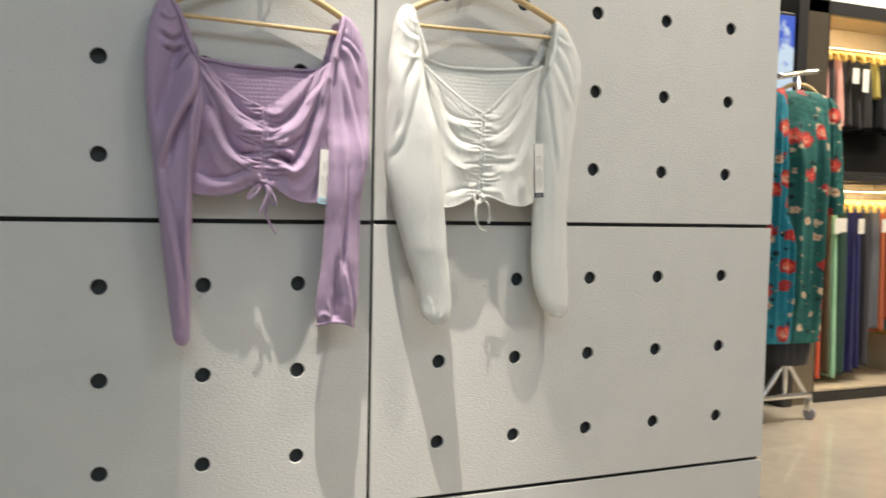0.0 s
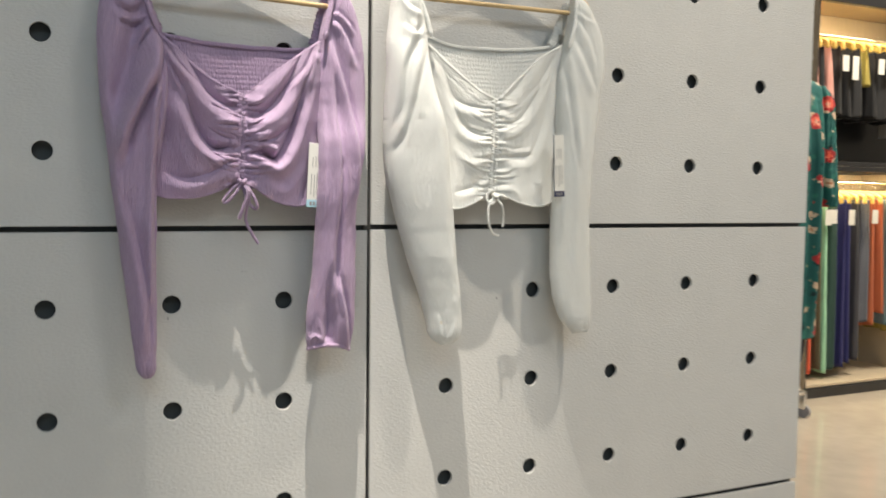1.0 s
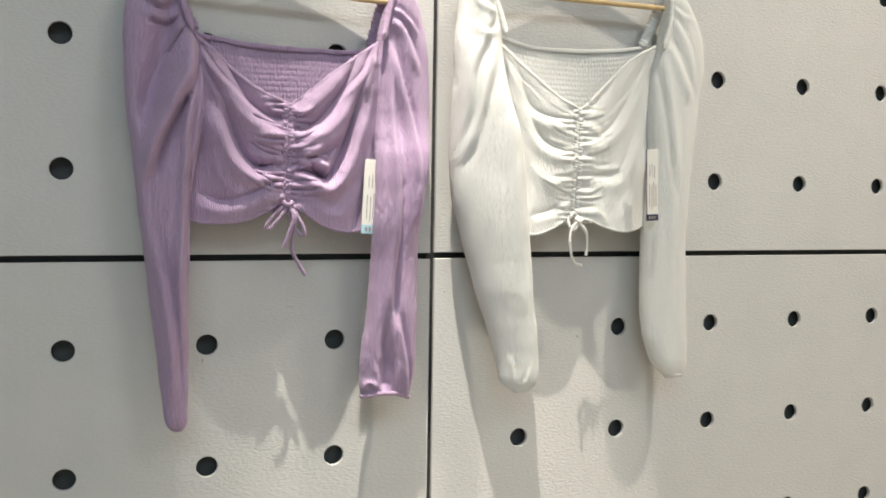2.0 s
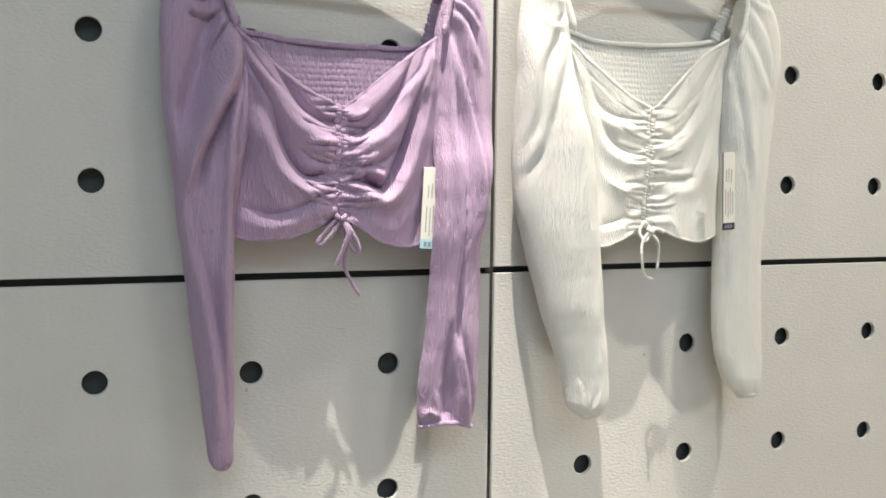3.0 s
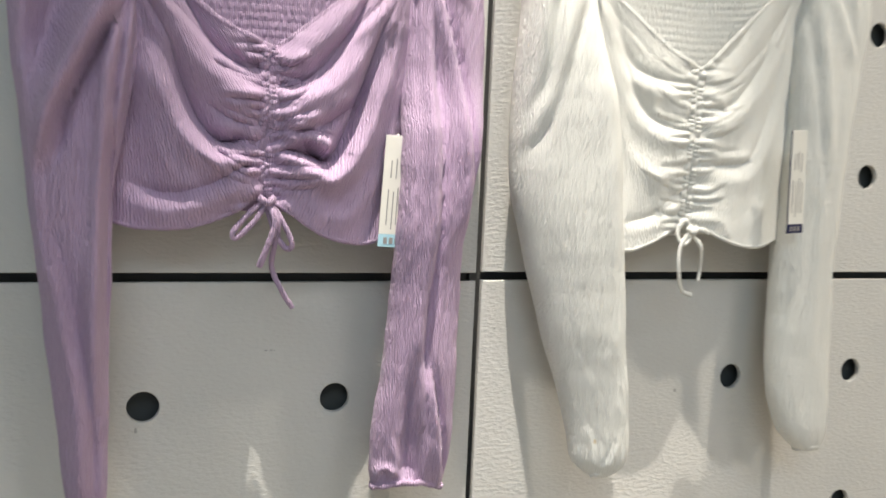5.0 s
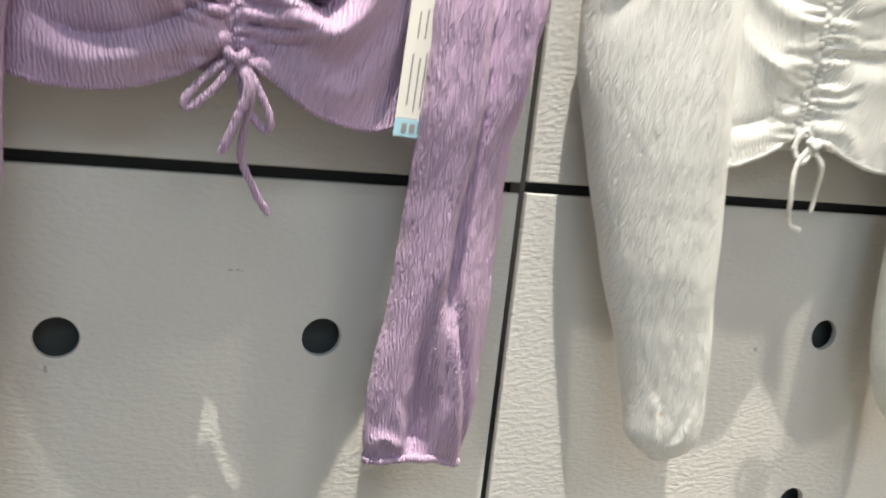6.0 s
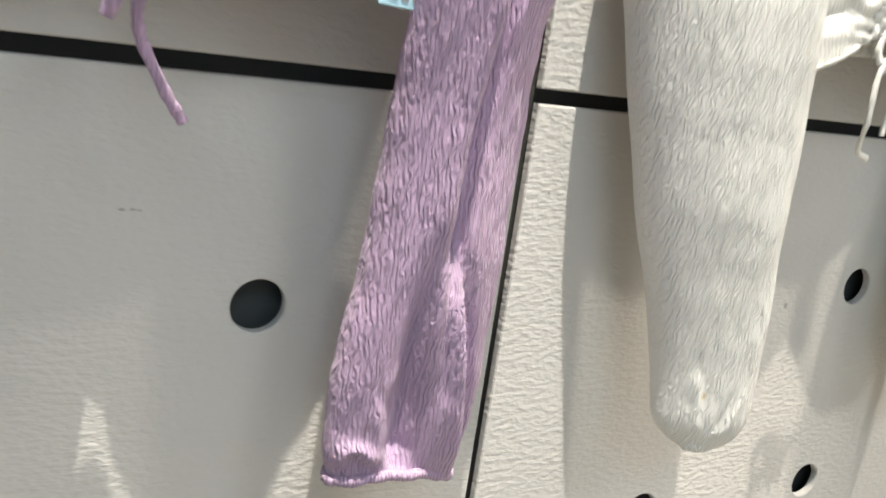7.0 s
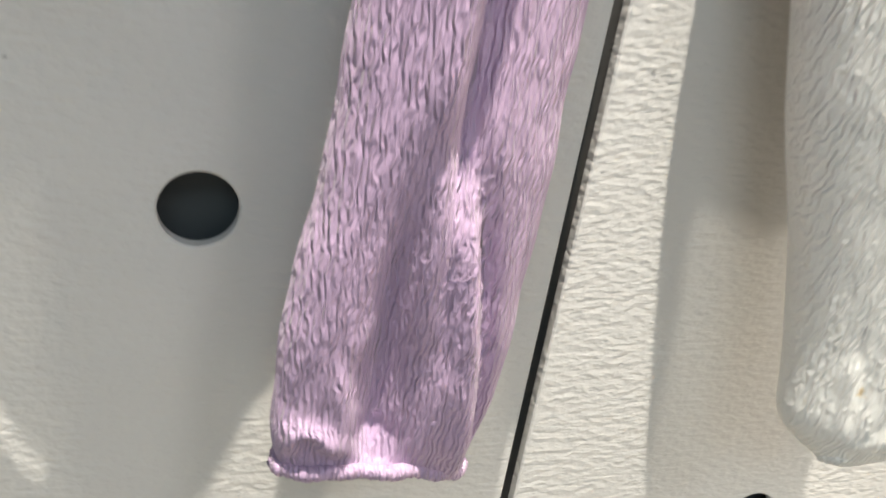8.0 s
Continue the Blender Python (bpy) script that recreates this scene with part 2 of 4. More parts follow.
def panel_mesh(cols, rows, width, height):
    """A board with round holes right through it and softened rims."""
    verts, faces = [], []

    def ring(pts):
        verts.extend(pts)
        return list(range(len(verts) - len(pts), len(verts)))

    def skin(a, b):
        for i in range(len(a)):
            j = (i + 1) % len(a)
            faces.append((a[i], a[j], b[j], b[i]))

    xs = [LIP] + [(p + q) / 2 for p, q in zip(cols, cols[1:])] + [width - LIP]
    zs = [LIP] + [(p + q) / 2 for p, q in zip(rows, rows[1:])] + [height - LIP]
    for i, cx in enumerate(cols):
        for k, cz in enumerate(rows):
            x0, x1, z0, z1 = xs[i] - cx, xs[i + 1] - cx, zs[k] - cz, zs[k + 1] - cz
            angles = sorted([2 * math.pi * n / 40 for n in range(40)] + [math.atan2(z, x) % (2 * math.pi) for x in (x0, x1) for z in (z0, z1)])
            edge, rim, lip, back = [], [], [], []
            for a in angles:
                c, s = math.cos(a), math.sin(a)
                d = min((x1 if c > 0 else x0) / c if abs(c) > 1e-9 else 9, (z1 if s > 0 else z0) / s if abs(s) > 1e-9 else 9)
                edge.append((cx + c * d, 0, cz + s * d))
                rim.append((cx + c * (HOLE + 0.0008), 0, cz + s * (HOLE + 0.0008)))
                lip.append((cx + c * HOLE, 0.0008, cz + s * HOLE))
                back.append((cx + c * HOLE, THICK, cz + s * HOLE))
            e, r, l, b = ring(edge), ring(rim), ring(lip), ring(back)
            skin(e, r), skin(r, l), skin(l, b)
            skin(b, ring([(x, THICK, z) for x, _, z in edge]))

    def rect(o, y):
        return ring([(o, y, o), (width - o, y, o), (width - o, y, height - o), (o, y, height - o)])

    f, s, b = rect(LIP, 0), rect(0, LIP), rect(0, THICK)
    skin(s, f), skin(b, s)
    me = bpy.data.meshes.new("panel")
    me.from_pydata(verts, [], faces)
    me.materials.append(PANEL)
    return me


RIGHT = [0.149, 0.331, 0.518, 0.705, 0.893]
LEFT = [1.05 + x for x in (-0.893, -0.705, -0.521, -0.337, -0.155)]
kinds = {}
for k in range(6):
    rows, low, tall = ((0.107, 0.2805, 0.4535), 0.02, 0.591) if k == 0 else ((0.116, 0.2895, 0.4625), 0.62, 0.58) if k == 1 else ((0.120, 0.295, 0.470), 0.6 * k + 0.009, 0.591)
    for cols, x0, w, tag in ((RIGHT, 0.0, 1.043, "r"), (LEFT, -1.05, 1.043, "l"), (LEFT, -2.1, 1.043, "l")):
        key = (tag, min(k, 2))
        drop = 0.001 if tag == "l" else 0.0
        if key not in kinds:
            kinds[key] = panel_mesh(cols, [z - (0.006 if drop and k > 1 else 0) for z in rows], w, tall)
        ob = link("panel", kinds[key], None, wall, smooth=False)
        ob.location = (x0, 0, low - drop)


part("joint_strip", box((-0.010, 0.011, 0), (0.003, 0.0165, 3.609)), GAP, wall, "dark grey strip behind the joint", smooth=False)
# scuffs on the paint
for x, z, w, h in ((-0.2245, 1.1320, 0.0022, 0.0008), (-0.2195, 1.1322, 0.0018, 0.0007), (-0.2165, 1.1318, 0.0010, 0.0006), (0.252, 1.069, 0.0022, 0.0030), (-0.343, 1.060, 0.0016, 0.0035), (0.017, 1.148, 0.0012, 0.0012)):
    bm = bmesh.new()
    rng = random.Random(int(x * 1e4))
    ring = [bm.verts.new((x + w * math.cos(a) * rng.uniform(0.6, 1.1), -0.00025, z + h * math.sin(a) * rng.uniform(0.6, 1.1))) for a in [i * math.pi / 7 for i in range(14)]]
    bm.faces.new(ring)
    part("scuff", bm, SCUFF, wall, "small grey scuff on the paint", smooth=False)


# ---- blouses ----
def sleeve(name, keys, ridges, base, material, seed, wrinkle=0.0016, turn=0.0, arch=0.0, tilt=0.0, deep=1.25, crush=0.0):
    """A hanging sleeve: a closed tube by (z, left edge, right edge, front, back), with folds on its face."""
    k = curve(keys, 190)
    a = np.linspace(0, 2 * np.pi, 84, endpoint=False)
    c, s = np.cos(a), np.sin(a)
    xc, hw = (k[:, 1] + k[:, 2]) / 2, (k[:, 2] - k[:, 1]) / 2
    yc, hd = (k[:, 3] + k[:, 4]) / 2, (k[:, 4] - k[:, 3]) / 2
    X = xc[:, None] + hw[:, None] * (np.sign(c) * np.abs(c) ** 0.9)[None]
    Z = np.repeat(k[:, :1], len(a), 1)
    X = X + 0.0012 * ripple(X * 0 + c[None], Z, 1.5, 60, seed + 5)
    front = np.clip(s, 0, 1)[None] ** 0.6
    Y = yc[:, None] - hd[:, None] * (np.sign(s) * np.abs(s) ** 0.85)[None]
    H = deep * folds(X, Z, ridges) + wrinkle * ripple(X, Z, 160, 26, seed) + 0.8 * wrinkle * ripple(X, Z, 90, 9, seed + 7) + 0.5 * wrinkle * ripple(X, Z, 60, 90, seed + 1) + crush * ripple(X, Z, 640, 190, seed + 31)
    Y = Y - H * front
    low = np.clip((1.52 - Z) / 0.12, 0, 1)
    Y = Y + turn * low * (X - xc[:, None])
    across = (X - xc[:, None]) / hw[:, None]
    Z = Z + (arch * np.clip(1 - across ** 2, 0, 1) + tilt * across) * np.clip(1 - (Z - k[-1, 0]) / 0.03, 0, 1)
    P = np.stack([X, Y, Z], -1)
    top, low = P[:1].mean(1, keepdims=True), P[-1:].mean(1, keepdims=True) + np.array([0, 0, 0.004])
    P = np.concatenate([np.repeat(top, len(a), 1), P, np.repeat(low, len(a), 1)], 0)
    return under(link(name, grid_mesh(name, P, True), material, None), base)


def cuff(base, x0, x1, z0, z1, yf, yb, material, seed, r=0.0030, arch=0.003):
    a = np.linspace(0, 2 * np.pi, 120)
    xc, hw = (x0 + x1) / 2, (x1 - x0) / 2
    X = xc + hw * np.cos(a)
    Z = z0 + (z1 - z0) * (X - x0) / (x1 - x0) + 0.0006 * ripple(a, a, 9, 5, seed) + arch * (1 - np.cos(a) ** 2)
    Y = (yf + yb) / 2 - (yb - yf) / 2 * np.sin(a) + 0.0008 * ripple(a, a, 7, 7, seed + 2)
    me = tube_mesh("cuff", np.stack([X, Y, Z], -1), r, 10, 0.8, 0.10, 2600)
    return within(link("cuff", me, material, None, "gathered elastic cuff"), base)


ENDS = np.clip(np.minimum(np.arange(130), np.arange(130)[::-1]) / 14.0, 0.12, 1) ** 0.5


def blouse(name, material, label, at, cfg):
    base = thing(name, at, label, "blouse", "blouses on the panel wall")
    neck, hem = curve(cfg["neck"], 200), curve(cfg["hem"], 200)
    x0, x1 = cfg["neck"][0][0], cfg["neck"][-1][0]
    cx0, cx1 = cfg["channel"]
    seed = cfg["seed"]
    ztop, zlow = cfg["neck"][len(cfg["neck"]) // 2][1], cfg["hem"][len(cfg["hem"]) // 2][1]

    def centre(Z):
        return cx1 + (cx0 - cx1) * np.clip((Z - zlow) / (ztop - zlow), 0, 1)

    # fine gathers that run out from the channel, and fans below the neck's corners
    rng = np.random.RandomState(seed)
    small = []
    for side in (-1, 1):
        for z in np.linspace(ztop - 0.012, zlow + 0.012, 11):
            z, x, run, rise = z + rng.uniform(-0.004, 0.004), centre(np.array(z)) + side * 0.007, rng.uniform(0.022, 0.055), rng.uniform(-0.1, 0.55)
            small.append(([(x, z), (x + side * run * 0.5, z + 0.3 * rise * run), (x + side * run, z + rise * run)], rng.uniform(0.0026, 0.0042), rng.uniform(0.0016, 0.0036), -side))
        cx, cz = cfg["neck"][1] if side < 0 else cfg["neck"][-2]
        for j in range(5):
            run, lean = rng.uniform(0.07, 0.13), 0.10 + 0.17 * j + rng.uniform(-0.05, 0.05)
            small.append(([(cx, cz - 0.006), (cx - side * lean * run * 0.35, cz - 0.5 * run), (cx - side * lean * run, cz - run)], rng.uniform(0.0036, 0.0060), rng.uniform(0.0014, 0.0030), -side))

    def face(X, Z):
        """Depth of the bodice's front over the wall."""
        u = np.clip((X - x0) / (x1 - x0), 0, 1)
        d = X - centre(Z)
        pulled = 0.70 * np.exp(-(d / 0.045) ** 2) * np.clip((zlow + 0.09 - Z) / 0.08, 0, 1)
        y = -0.030 - 0.030 * np.sin(np.pi * u) ** 0.7 * (1 - 0.53 * pulled)
        near = np.exp(-(d / 0.022) ** 2)
        g = np.cos(2 * np.pi * (Z + 0.05 * np.abs(d)) / 0.0125 + 2.2 * np.sin(Z * 130 + np.sign(d) * 1.3) + np.sign(d) * 0.9)
        y = y - 0.0030 * cfg["depth"] ** 0.5 * near * g * np.clip(np.abs(d) / 0.007, 0.2, 1)
        y = y + 0.004 * np.exp(-(d / 0.011) ** 2)
        H = cfg["depth"] * folds(X, Z, cfg["folds"] + small) + 0.0009 * ripple(X, Z, 150, 40, seed) + 0.0014 * ripple(X, Z, 45, 60, seed + 3) + 0.6 * cfg["crush"] * ripple(X, Z, 380, 200, seed + 31)
        return y - H

    # front
    u, v = np.linspace(0, 1, 190), np.linspace(0, 1, 160)
    xs = x0 + (x1 - x0) * u
    zt, zb = np.interp(xs, neck[:, 0], neck[:, 1]), np.interp(xs, hem[:, 0], hem[:, 1])
    X = np.repeat(xs[None], len(v), 0)
    Z = zt[None] + (zb - zt)[None] * v[:, None]
    half = np.where(X < centre(Z), -1.0, 1.0)
    kx, kz = np.where(half < 0, cfg["neck"][1][0], cfg["neck"][-2][0]), np.where(half < 0, cfg["neck"][1][1], cfg["neck"][-2][1]) + 0.05
    cloth = np.stack([0.20 * np.arctan2(X - kx, kz - Z), 0.3 * half, np.hypot(X - kx, kz - Z)], -1)
    front = under(link("front", grid_mesh("front", np.stack([X, face(X, Z), Z], -1), cloth=cloth), material, None, "draped and ruched front"), base)
    mod = front.modifiers.new("thickness", "SOLIDIFY")
    mod.thickness, mod.offset = 0.0012, -1
    # neckline binding and hem
    for nm, line, r in (("neck_binding", neck, 0.0027), ("hem", hem, 0.0024)):
        p = np.stack([line[:, 0], face(line[:, 0], line[:, 1]) - 0.0002, line[:, 1]], -1)
        under(link(nm, tube_mesh(nm, p[3:-3], r, 10, 0.6, 0.1, 500), material, None), base)
    # ruched drawstring channel
    zc = np.linspace(ztop - 0.002, zlow + 0.002, 220)
    w = np.linspace(-1, 1, 17)
    X = centre(zc)[:, None] + w[None] * 0.0085 * (1 + 0.10 * np.sin(zc * 900))[:, None]
    Z = np.repeat(zc[:, None], len(w), 1) + 0.0014 * np.sin(w * 5 + 1)[None]
    puff = 0.0022 * np.abs(np.sin(2 * np.pi * Z / 0.012 + 1.4 * np.sin(Z * 210) + 0.6 * np.sign(w)[None])) * (np.abs(np.sin(np.pi * w)) ** 0.6)[None]
    Y = face(X, Z) * 0.25 + 0.75 * face(centre(zc), zc)[:, None] - 0.001 - puff
    ch = under(link("drawstring_channel", grid_mesh("channel", np.stack([X, Y, Z], -1)), material, None, "tightly gathered drawstring channel"), base)
    mod = ch.modifiers.new("thickness", "SOLIDIFY")
    mod.thickness, mod.offset = 0.0012, -1
    # smocked back, seen over the neckline
    bt = curve(cfg["back"], 200)
    bx = np.linspace(bt[0, 0], bt[-1, 0], 240)
    z1 = np.interp(bx, bt[:, 0], bt[:, 1])
    v = np.linspace(0, 1, 210)
    X = np.repeat(bx[None], len(v), 0)
    Z = z1[None] - (bt[:, 1].min() - zlow + 0.012) * v[:, None]
    q = (z1[None] - Z) / 0.0078 + 0.25 * ripple(X, Z * 0, 30, 1, seed + 2)
    tuft = np.abs(np.sin(np.pi * q)) ** 0.7
    pull = 0.5 + 0.5 * np.sin(X * 1500 + 2.5 * np.sin(X * 310 + q.astype(int) * 2.3) + q.astype(int) * 1.7)
    Y = -0.014 - 0.016 * v[:, None] - tuft * (0.0001 + 0.0013 * pull ** 1.5) * np.clip(0.65 + 0.6 * ripple(X, Z, 35, 45, seed + 8), 0.5, 1.2) - 0.0012 * ripple(X, Z, 40, 30, seed + 9)
    bk = under(link("back", grid_mesh("back", np.stack([X, Y, Z], -1)), material, None, "smocked elastic back"), base)
    mod = bk.modifiers.new("thickness", "SOLIDIFY")
    mod.thickness, mod.offset = 0.0012, 1
    p = np.stack([bx, -0.0165 + 0 * bx, z1 + 0.0012 * ripple(bx, bx, 50, 20, seed + 4)], -1)
    under(link("back_binding", tube_mesh("back_binding", p, 0.0036, 10, 0.4, 0.06, 900), material, None), base)
    # sleeves, straps and cuffs
    for nm, sd in (("left", 11), ("right", 23)):
        arm = sleeve("sleeve", cfg[nm], cfg[nm + "_folds"], base, material, seed + sd, cfg["wrinkle"], turn=cfg.get(nm + "_turn", 0.0), arch=cfg.get(nm + "_arch", 0.0), tilt=cfg.get(nm + "_tilt", 0.0), deep=cfg["sleeve_depth"], crush=cfg["crush"])
        cuff(arm, *cfg[nm + "_cuff"], material, seed + sd, arch=cfg.get(nm + "_arch", 0.003))
        st = cfg[nm + "_strap"]
        under(
            link("strap", tube_mesh("strap", curve([(x, -0.046 - 0.005 * i, z) for i, (x, z) in enumerate(st)], 130), 0.0046 * ENDS, 12, 1.0, 0.07, 2400), material, None, "gathered elastic strap"), base)
        bs = cfg[nm + "_back_strap"]
        under(link("back_strap", tube_mesh("back_strap", curve(bs, 130), 0.0100 * ENDS, 12, 0.35, 0.14, 1500), material, None), base)
    # drawstring: knot, loops and tails
    for keys, r in cfg["laces"]:
        keys = [(x, y + 0.010 * min(1.0, max(0.0, (z - zlow + 0.06) / 0.05)), z) for x, y, z in keys]
        under(
            link("drawstring", tube_mesh("drawstring", curve(keys, 70), r, 8, 0.55, 0.08, 500), material, None), base)
    return base


LILAC_CFG = dict(
    seed=40, depth=1.15, sleeve_depth=1.0, crush=0.0005, wrinkle=0.0007, channel=(-0.235, -0.2385),
    neck=[(-0.375, 1.500), (-0.361, 1.504), (-0.318, 1.467), (-0.278, 1.434), (-0.246, 1.419), (-0.2335, 1.4155), (-0.221, 1.421), (-0.165, 1.467), (-0.110, 1.507), (-0.096, 1.512)],
    hem=[(-0.375, 1.262), (-0.361, 1.258), (-0.342, 1.254), (-0.302, 1.256), (-0.268, 1.268), (-0.247, 1.281), (-0.235, 1.281), (-0.219, 1.273), (-0.182, 1.250), (-0.144, 1.243), (-0.113, 1.253), (-0.096, 1.26)],
    back=[(-0.365, 1.507), (-0.353, 1.506), (-0.299, 1.499), (-0.244, 1.496), (-0.185, 1.497), (-0.124, 1.500), (-0.097, 1.512)],
    folds=[
        ([(-0.338, 1.413), (-0.328, 1.378), (-0.311, 1.339), (-0.287, 1.315), (-0.263, 1.313), (-0.242, 1.324)], 0.0143, 0.0138, 1),
        ([(-0.352, 1.486), (-0.332, 1.449), (-0.299, 1.399), (-0.264, 1.375), (-0.238, 1.371)], 0.0169, 0.0115, 1),
        ([(-0.348, 1.454), (-0.341, 1.397), (-0.331, 1.332), (-0.303, 1.290), (-0.270, 1.294), (-0.241, 1.311)], 0.0130, 0.0057, 0),
        ([(-0.359, 1.279), (-0.323, 1.269), (-0.283, 1.277), (-0.256, 1.293), (-0.239, 1.301)], 0.0117, 0.0066, 1),
        ([(-0.262, 1.268), (-0.251, 1.284), (-0.240, 1.292)], 0.0078, 0.0057, 0),
        ([(-0.285, 1.345), (-0.262, 1.342), (-0.242, 1.344)], 0.0072, 0.0047, 0),
        ([(-0.119, 1.498), (-0.159, 1.456), (-0.195, 1.420), (-0.223, 1.397)], 0.0143, 0.0066, -1),
        ([(-0.113, 1.492), (-0.143, 1.430), (-0.179, 1.383), (-0.226, 1.362)], 0.0156, 0.0138, -1),
        ([(-0.111, 1.474), (-0.131, 1.389), (-0.152, 1.331), (-0.177, 1.301), (-0.203, 1.309), (-0.223, 1.328)], 0.0130, 0.0161, -1),
        ([(-0.224, 1.341), (-0.200, 1.337), (-0.176, 1.329)], 0.0104, 0.0115, -1),
        ([(-0.109, 1.454), (-0.119, 1.361), (-0.136, 1.304), (-0.161, 1.268), (-0.191, 1.271), (-0.222, 1.302)], 0.0130, 0.0066, 0),
        ([(-0.191, 1.253), (-0.209, 1.267), (-0.223, 1.286)], 0.0091, 0.0047, 0),
        ([(-0.225, 1.353), (-0.193, 1.358), (-0.157, 1.384)], 0.0078, 0.0057, -1)],
    left=[(1.604, -0.415, -0.401, -0.042, -0.028), (1.596, -0.424, -0.397, -0.048, -0.024), (1.574, -0.433, -0.386, -0.056, -0.020), (1.53, -0.443, -0.370, -0.066, -0.018), (1.50, -0.445, -0.358, -0.070, -0.018),
          (1.476, -0.445, -0.350, -0.072, -0.018), (1.41, -0.443, -0.344, -0.076, -0.020), (1.36, -0.437, -0.351, -0.077, -0.022), (1.30, -0.431, -0.361, -0.077, -0.024),
          (1.25, -0.425, -0.364, -0.076, -0.026), (1.176, -0.418, -0.365, -0.074, -0.030), (1.11, -0.409, -0.365, -0.072, -0.034), (1.058, -0.404, -0.366, -0.070, -0.038),
          (1.011, -0.399, -0.367, -0.067, -0.042), (0.992, -0.396, -0.367, -0.065, -0.044), (0.982, -0.391, -0.370, -0.062, -0.047), (0.977, -0.385, -0.375, -0.058, -0.051)],
    left_folds=[
        ([(-0.362, 1.500), (-0.368, 1.445), (-0.389, 1.400), (-0.410, 1.354), (-0.419, 1.310)], 0.0098, 0.0232, 1),
        ([(-0.358, 1.496), (-0.362, 1.427), (-0.370, 1.356), (-0.375, 1.253), (-0.375, 1.102)], 0.0062, 0.0188, 1),
        ([(-0.351, 1.489), (-0.352, 1.427), (-0.358, 1.369), (-0.366, 1.32)], 0.0048, 0.0159, 1),
        ([(-0.380, 1.555), (-0.395, 1.490), (-0.408, 1.436), (-0.424, 1.380)], 0.0136, -0.0261, 0),
        ([(-0.385, 1.548), (-0.400, 1.535), (-0.420, 1.545)], 0.0050, 0.0075, 1), ([(-0.378, 1.528), (-0.395, 1.515), (-0.415, 1.518)], 0.0050, 0.0075, 1),
        ([(-0.391, 1.572), (-0.405, 1.566), (-0.420, 1.575)], 0.0040, 0.0060, 1),
        ([(-0.372, 1.512), (-0.384, 1.495), (-0.398, 1.470)], 0.0040, 0.0087, 1),
        ([(-0.432, 1.47), (-0.430, 1.38), (-0.422, 1.28), (-0.412, 1.18)], 0.0070, 0.0072, 0),
        ([(-0.419, 1.253), (-0.403, 1.188), (-0.390, 1.103), (-0.386, 1.016)], 0.0085, 0.0072, 1),
        ([(-0.384, 1.25), (-0.380, 1.17), (-0.376, 1.07)], 0.0050, 0.0058, 0)],
    left_cuff=(-0.386, -0.375, 0.984, 0.984, -0.059, -0.050),
    left_strap=[(-0.402, 1.603), (-0.383, 1.570), (-0.370, 1.531), (-0.361, 1.503)],
    left_back_strap=[(-0.395, -0.024, 1.595), (-0.375, -0.018, 1.55), (-0.354, -0.016, 1.500)],
    right=[(1.604, -0.086, -0.072, -0.042, -0.028), (1.596, -0.088, -0.064, -0.047, -0.024), (1.573, -0.091, -0.046, -0.050, -0.010), (1.52, -0.104, -0.031, -0.054, -0.006), (1.45, -0.110, -0.026, -0.058, -0.006),
           (1.40, -0.111, -0.027, -0.062, -0.010), (1.343, -0.113, -0.033, -0.078, -0.040), (1.283, -0.115, -0.042, -0.081, -0.048), (1.25, -0.116, -0.048, -0.080, -0.045),
           (1.195, -0.117, -0.047, -0.073, -0.034), (1.12, -0.1215, -0.046, -0.072, -0.028), (1.06, -0.129, -0.0475, -0.070, -0.028), (1.02, -0.129, -0.052, -0.067, -0.032), (1.003, -0.1265, -0.0555, -0.066, -0.034)],
    right_folds=[
        ([(-0.099, 1.524), (-0.090, 1.400), (-0.086, 1.270), (-0.093, 1.176), (-0.094, 1.120), (-0.088, 1.06)], 0.008, 0.0110, 1),
        ([(-0.104, 1.50), (-0.105, 1.376), (-0.108, 1.254), (-0.114, 1.138), (-0.120, 1.050)], 0.006, 0.004, 0),
        ([(-0.094, 1.145), (-0.097, 1.085), (-0.096, 1.040), (-0.095, 1.004)], 0.0055, -0.0130, 0),
        ([(-0.105, 1.062), (-0.103, 1.040), (-0.100, 1.010)], 0.003, -0.0035, 0),
        ([(-0.086, 1.130), (-0.076, 1.086), (-0.068, 1.045), (-0.064, 1.002)], 0.0065, 0.0105, 1),
        ([(-0.112, 1.055), (-0.108, 1.03), (-0.106, 1.01)], 0.004, 0.0035, 0),
        ([(-0.080, 1.060), (-0.078, 1.035), (-0.076, 1.008)], 0.006, 0.003, 0),
        ([(-0.126, 1.010), (-0.124, 1.024), (-0.116, 1.026), (-0.110, 1.014)], 0.0034, 0.0065, 0),
        ([(-0.097, 1.525), (-0.080, 1.460), (-0.062, 1.390), (-0.052, 1.310), (-0.052, 1.25)], 0.0075, 0.012, 1),
        ([(-0.092, 1.545), (-0.072, 1.525), (-0.050, 1.47)], 0.007, 0.006, 1),
        ([(-0.090, 1.56), (-0.07, 1.548), (-0.05, 1.525)], 0.005, 0.005, 1)],
    right_cuff=(-0.1275, -0.056, 1.0060, 1.0000, -0.067, -0.034), right_arch=0.009, right_tilt=-0.003,
    right_strap=[(-0.082, 1.600), (-0.090, 1.567), (-0.098, 1.534), (-0.104, 1.511)],
    right_back_strap=[(-0.088, -0.024, 1.592), (-0.097, -0.018, 1.55), (-0.110, -0.016, 1.498)],
    laces=[([(-0.237, -0.068, 1.281), (-0.252, -0.070, 1.268), (-0.265, -0.068, 1.252), (-0.262, -0.066, 1.247), (-0.248, -0.068, 1.260), (-0.237, -0.070, 1.276)], 0.0025),
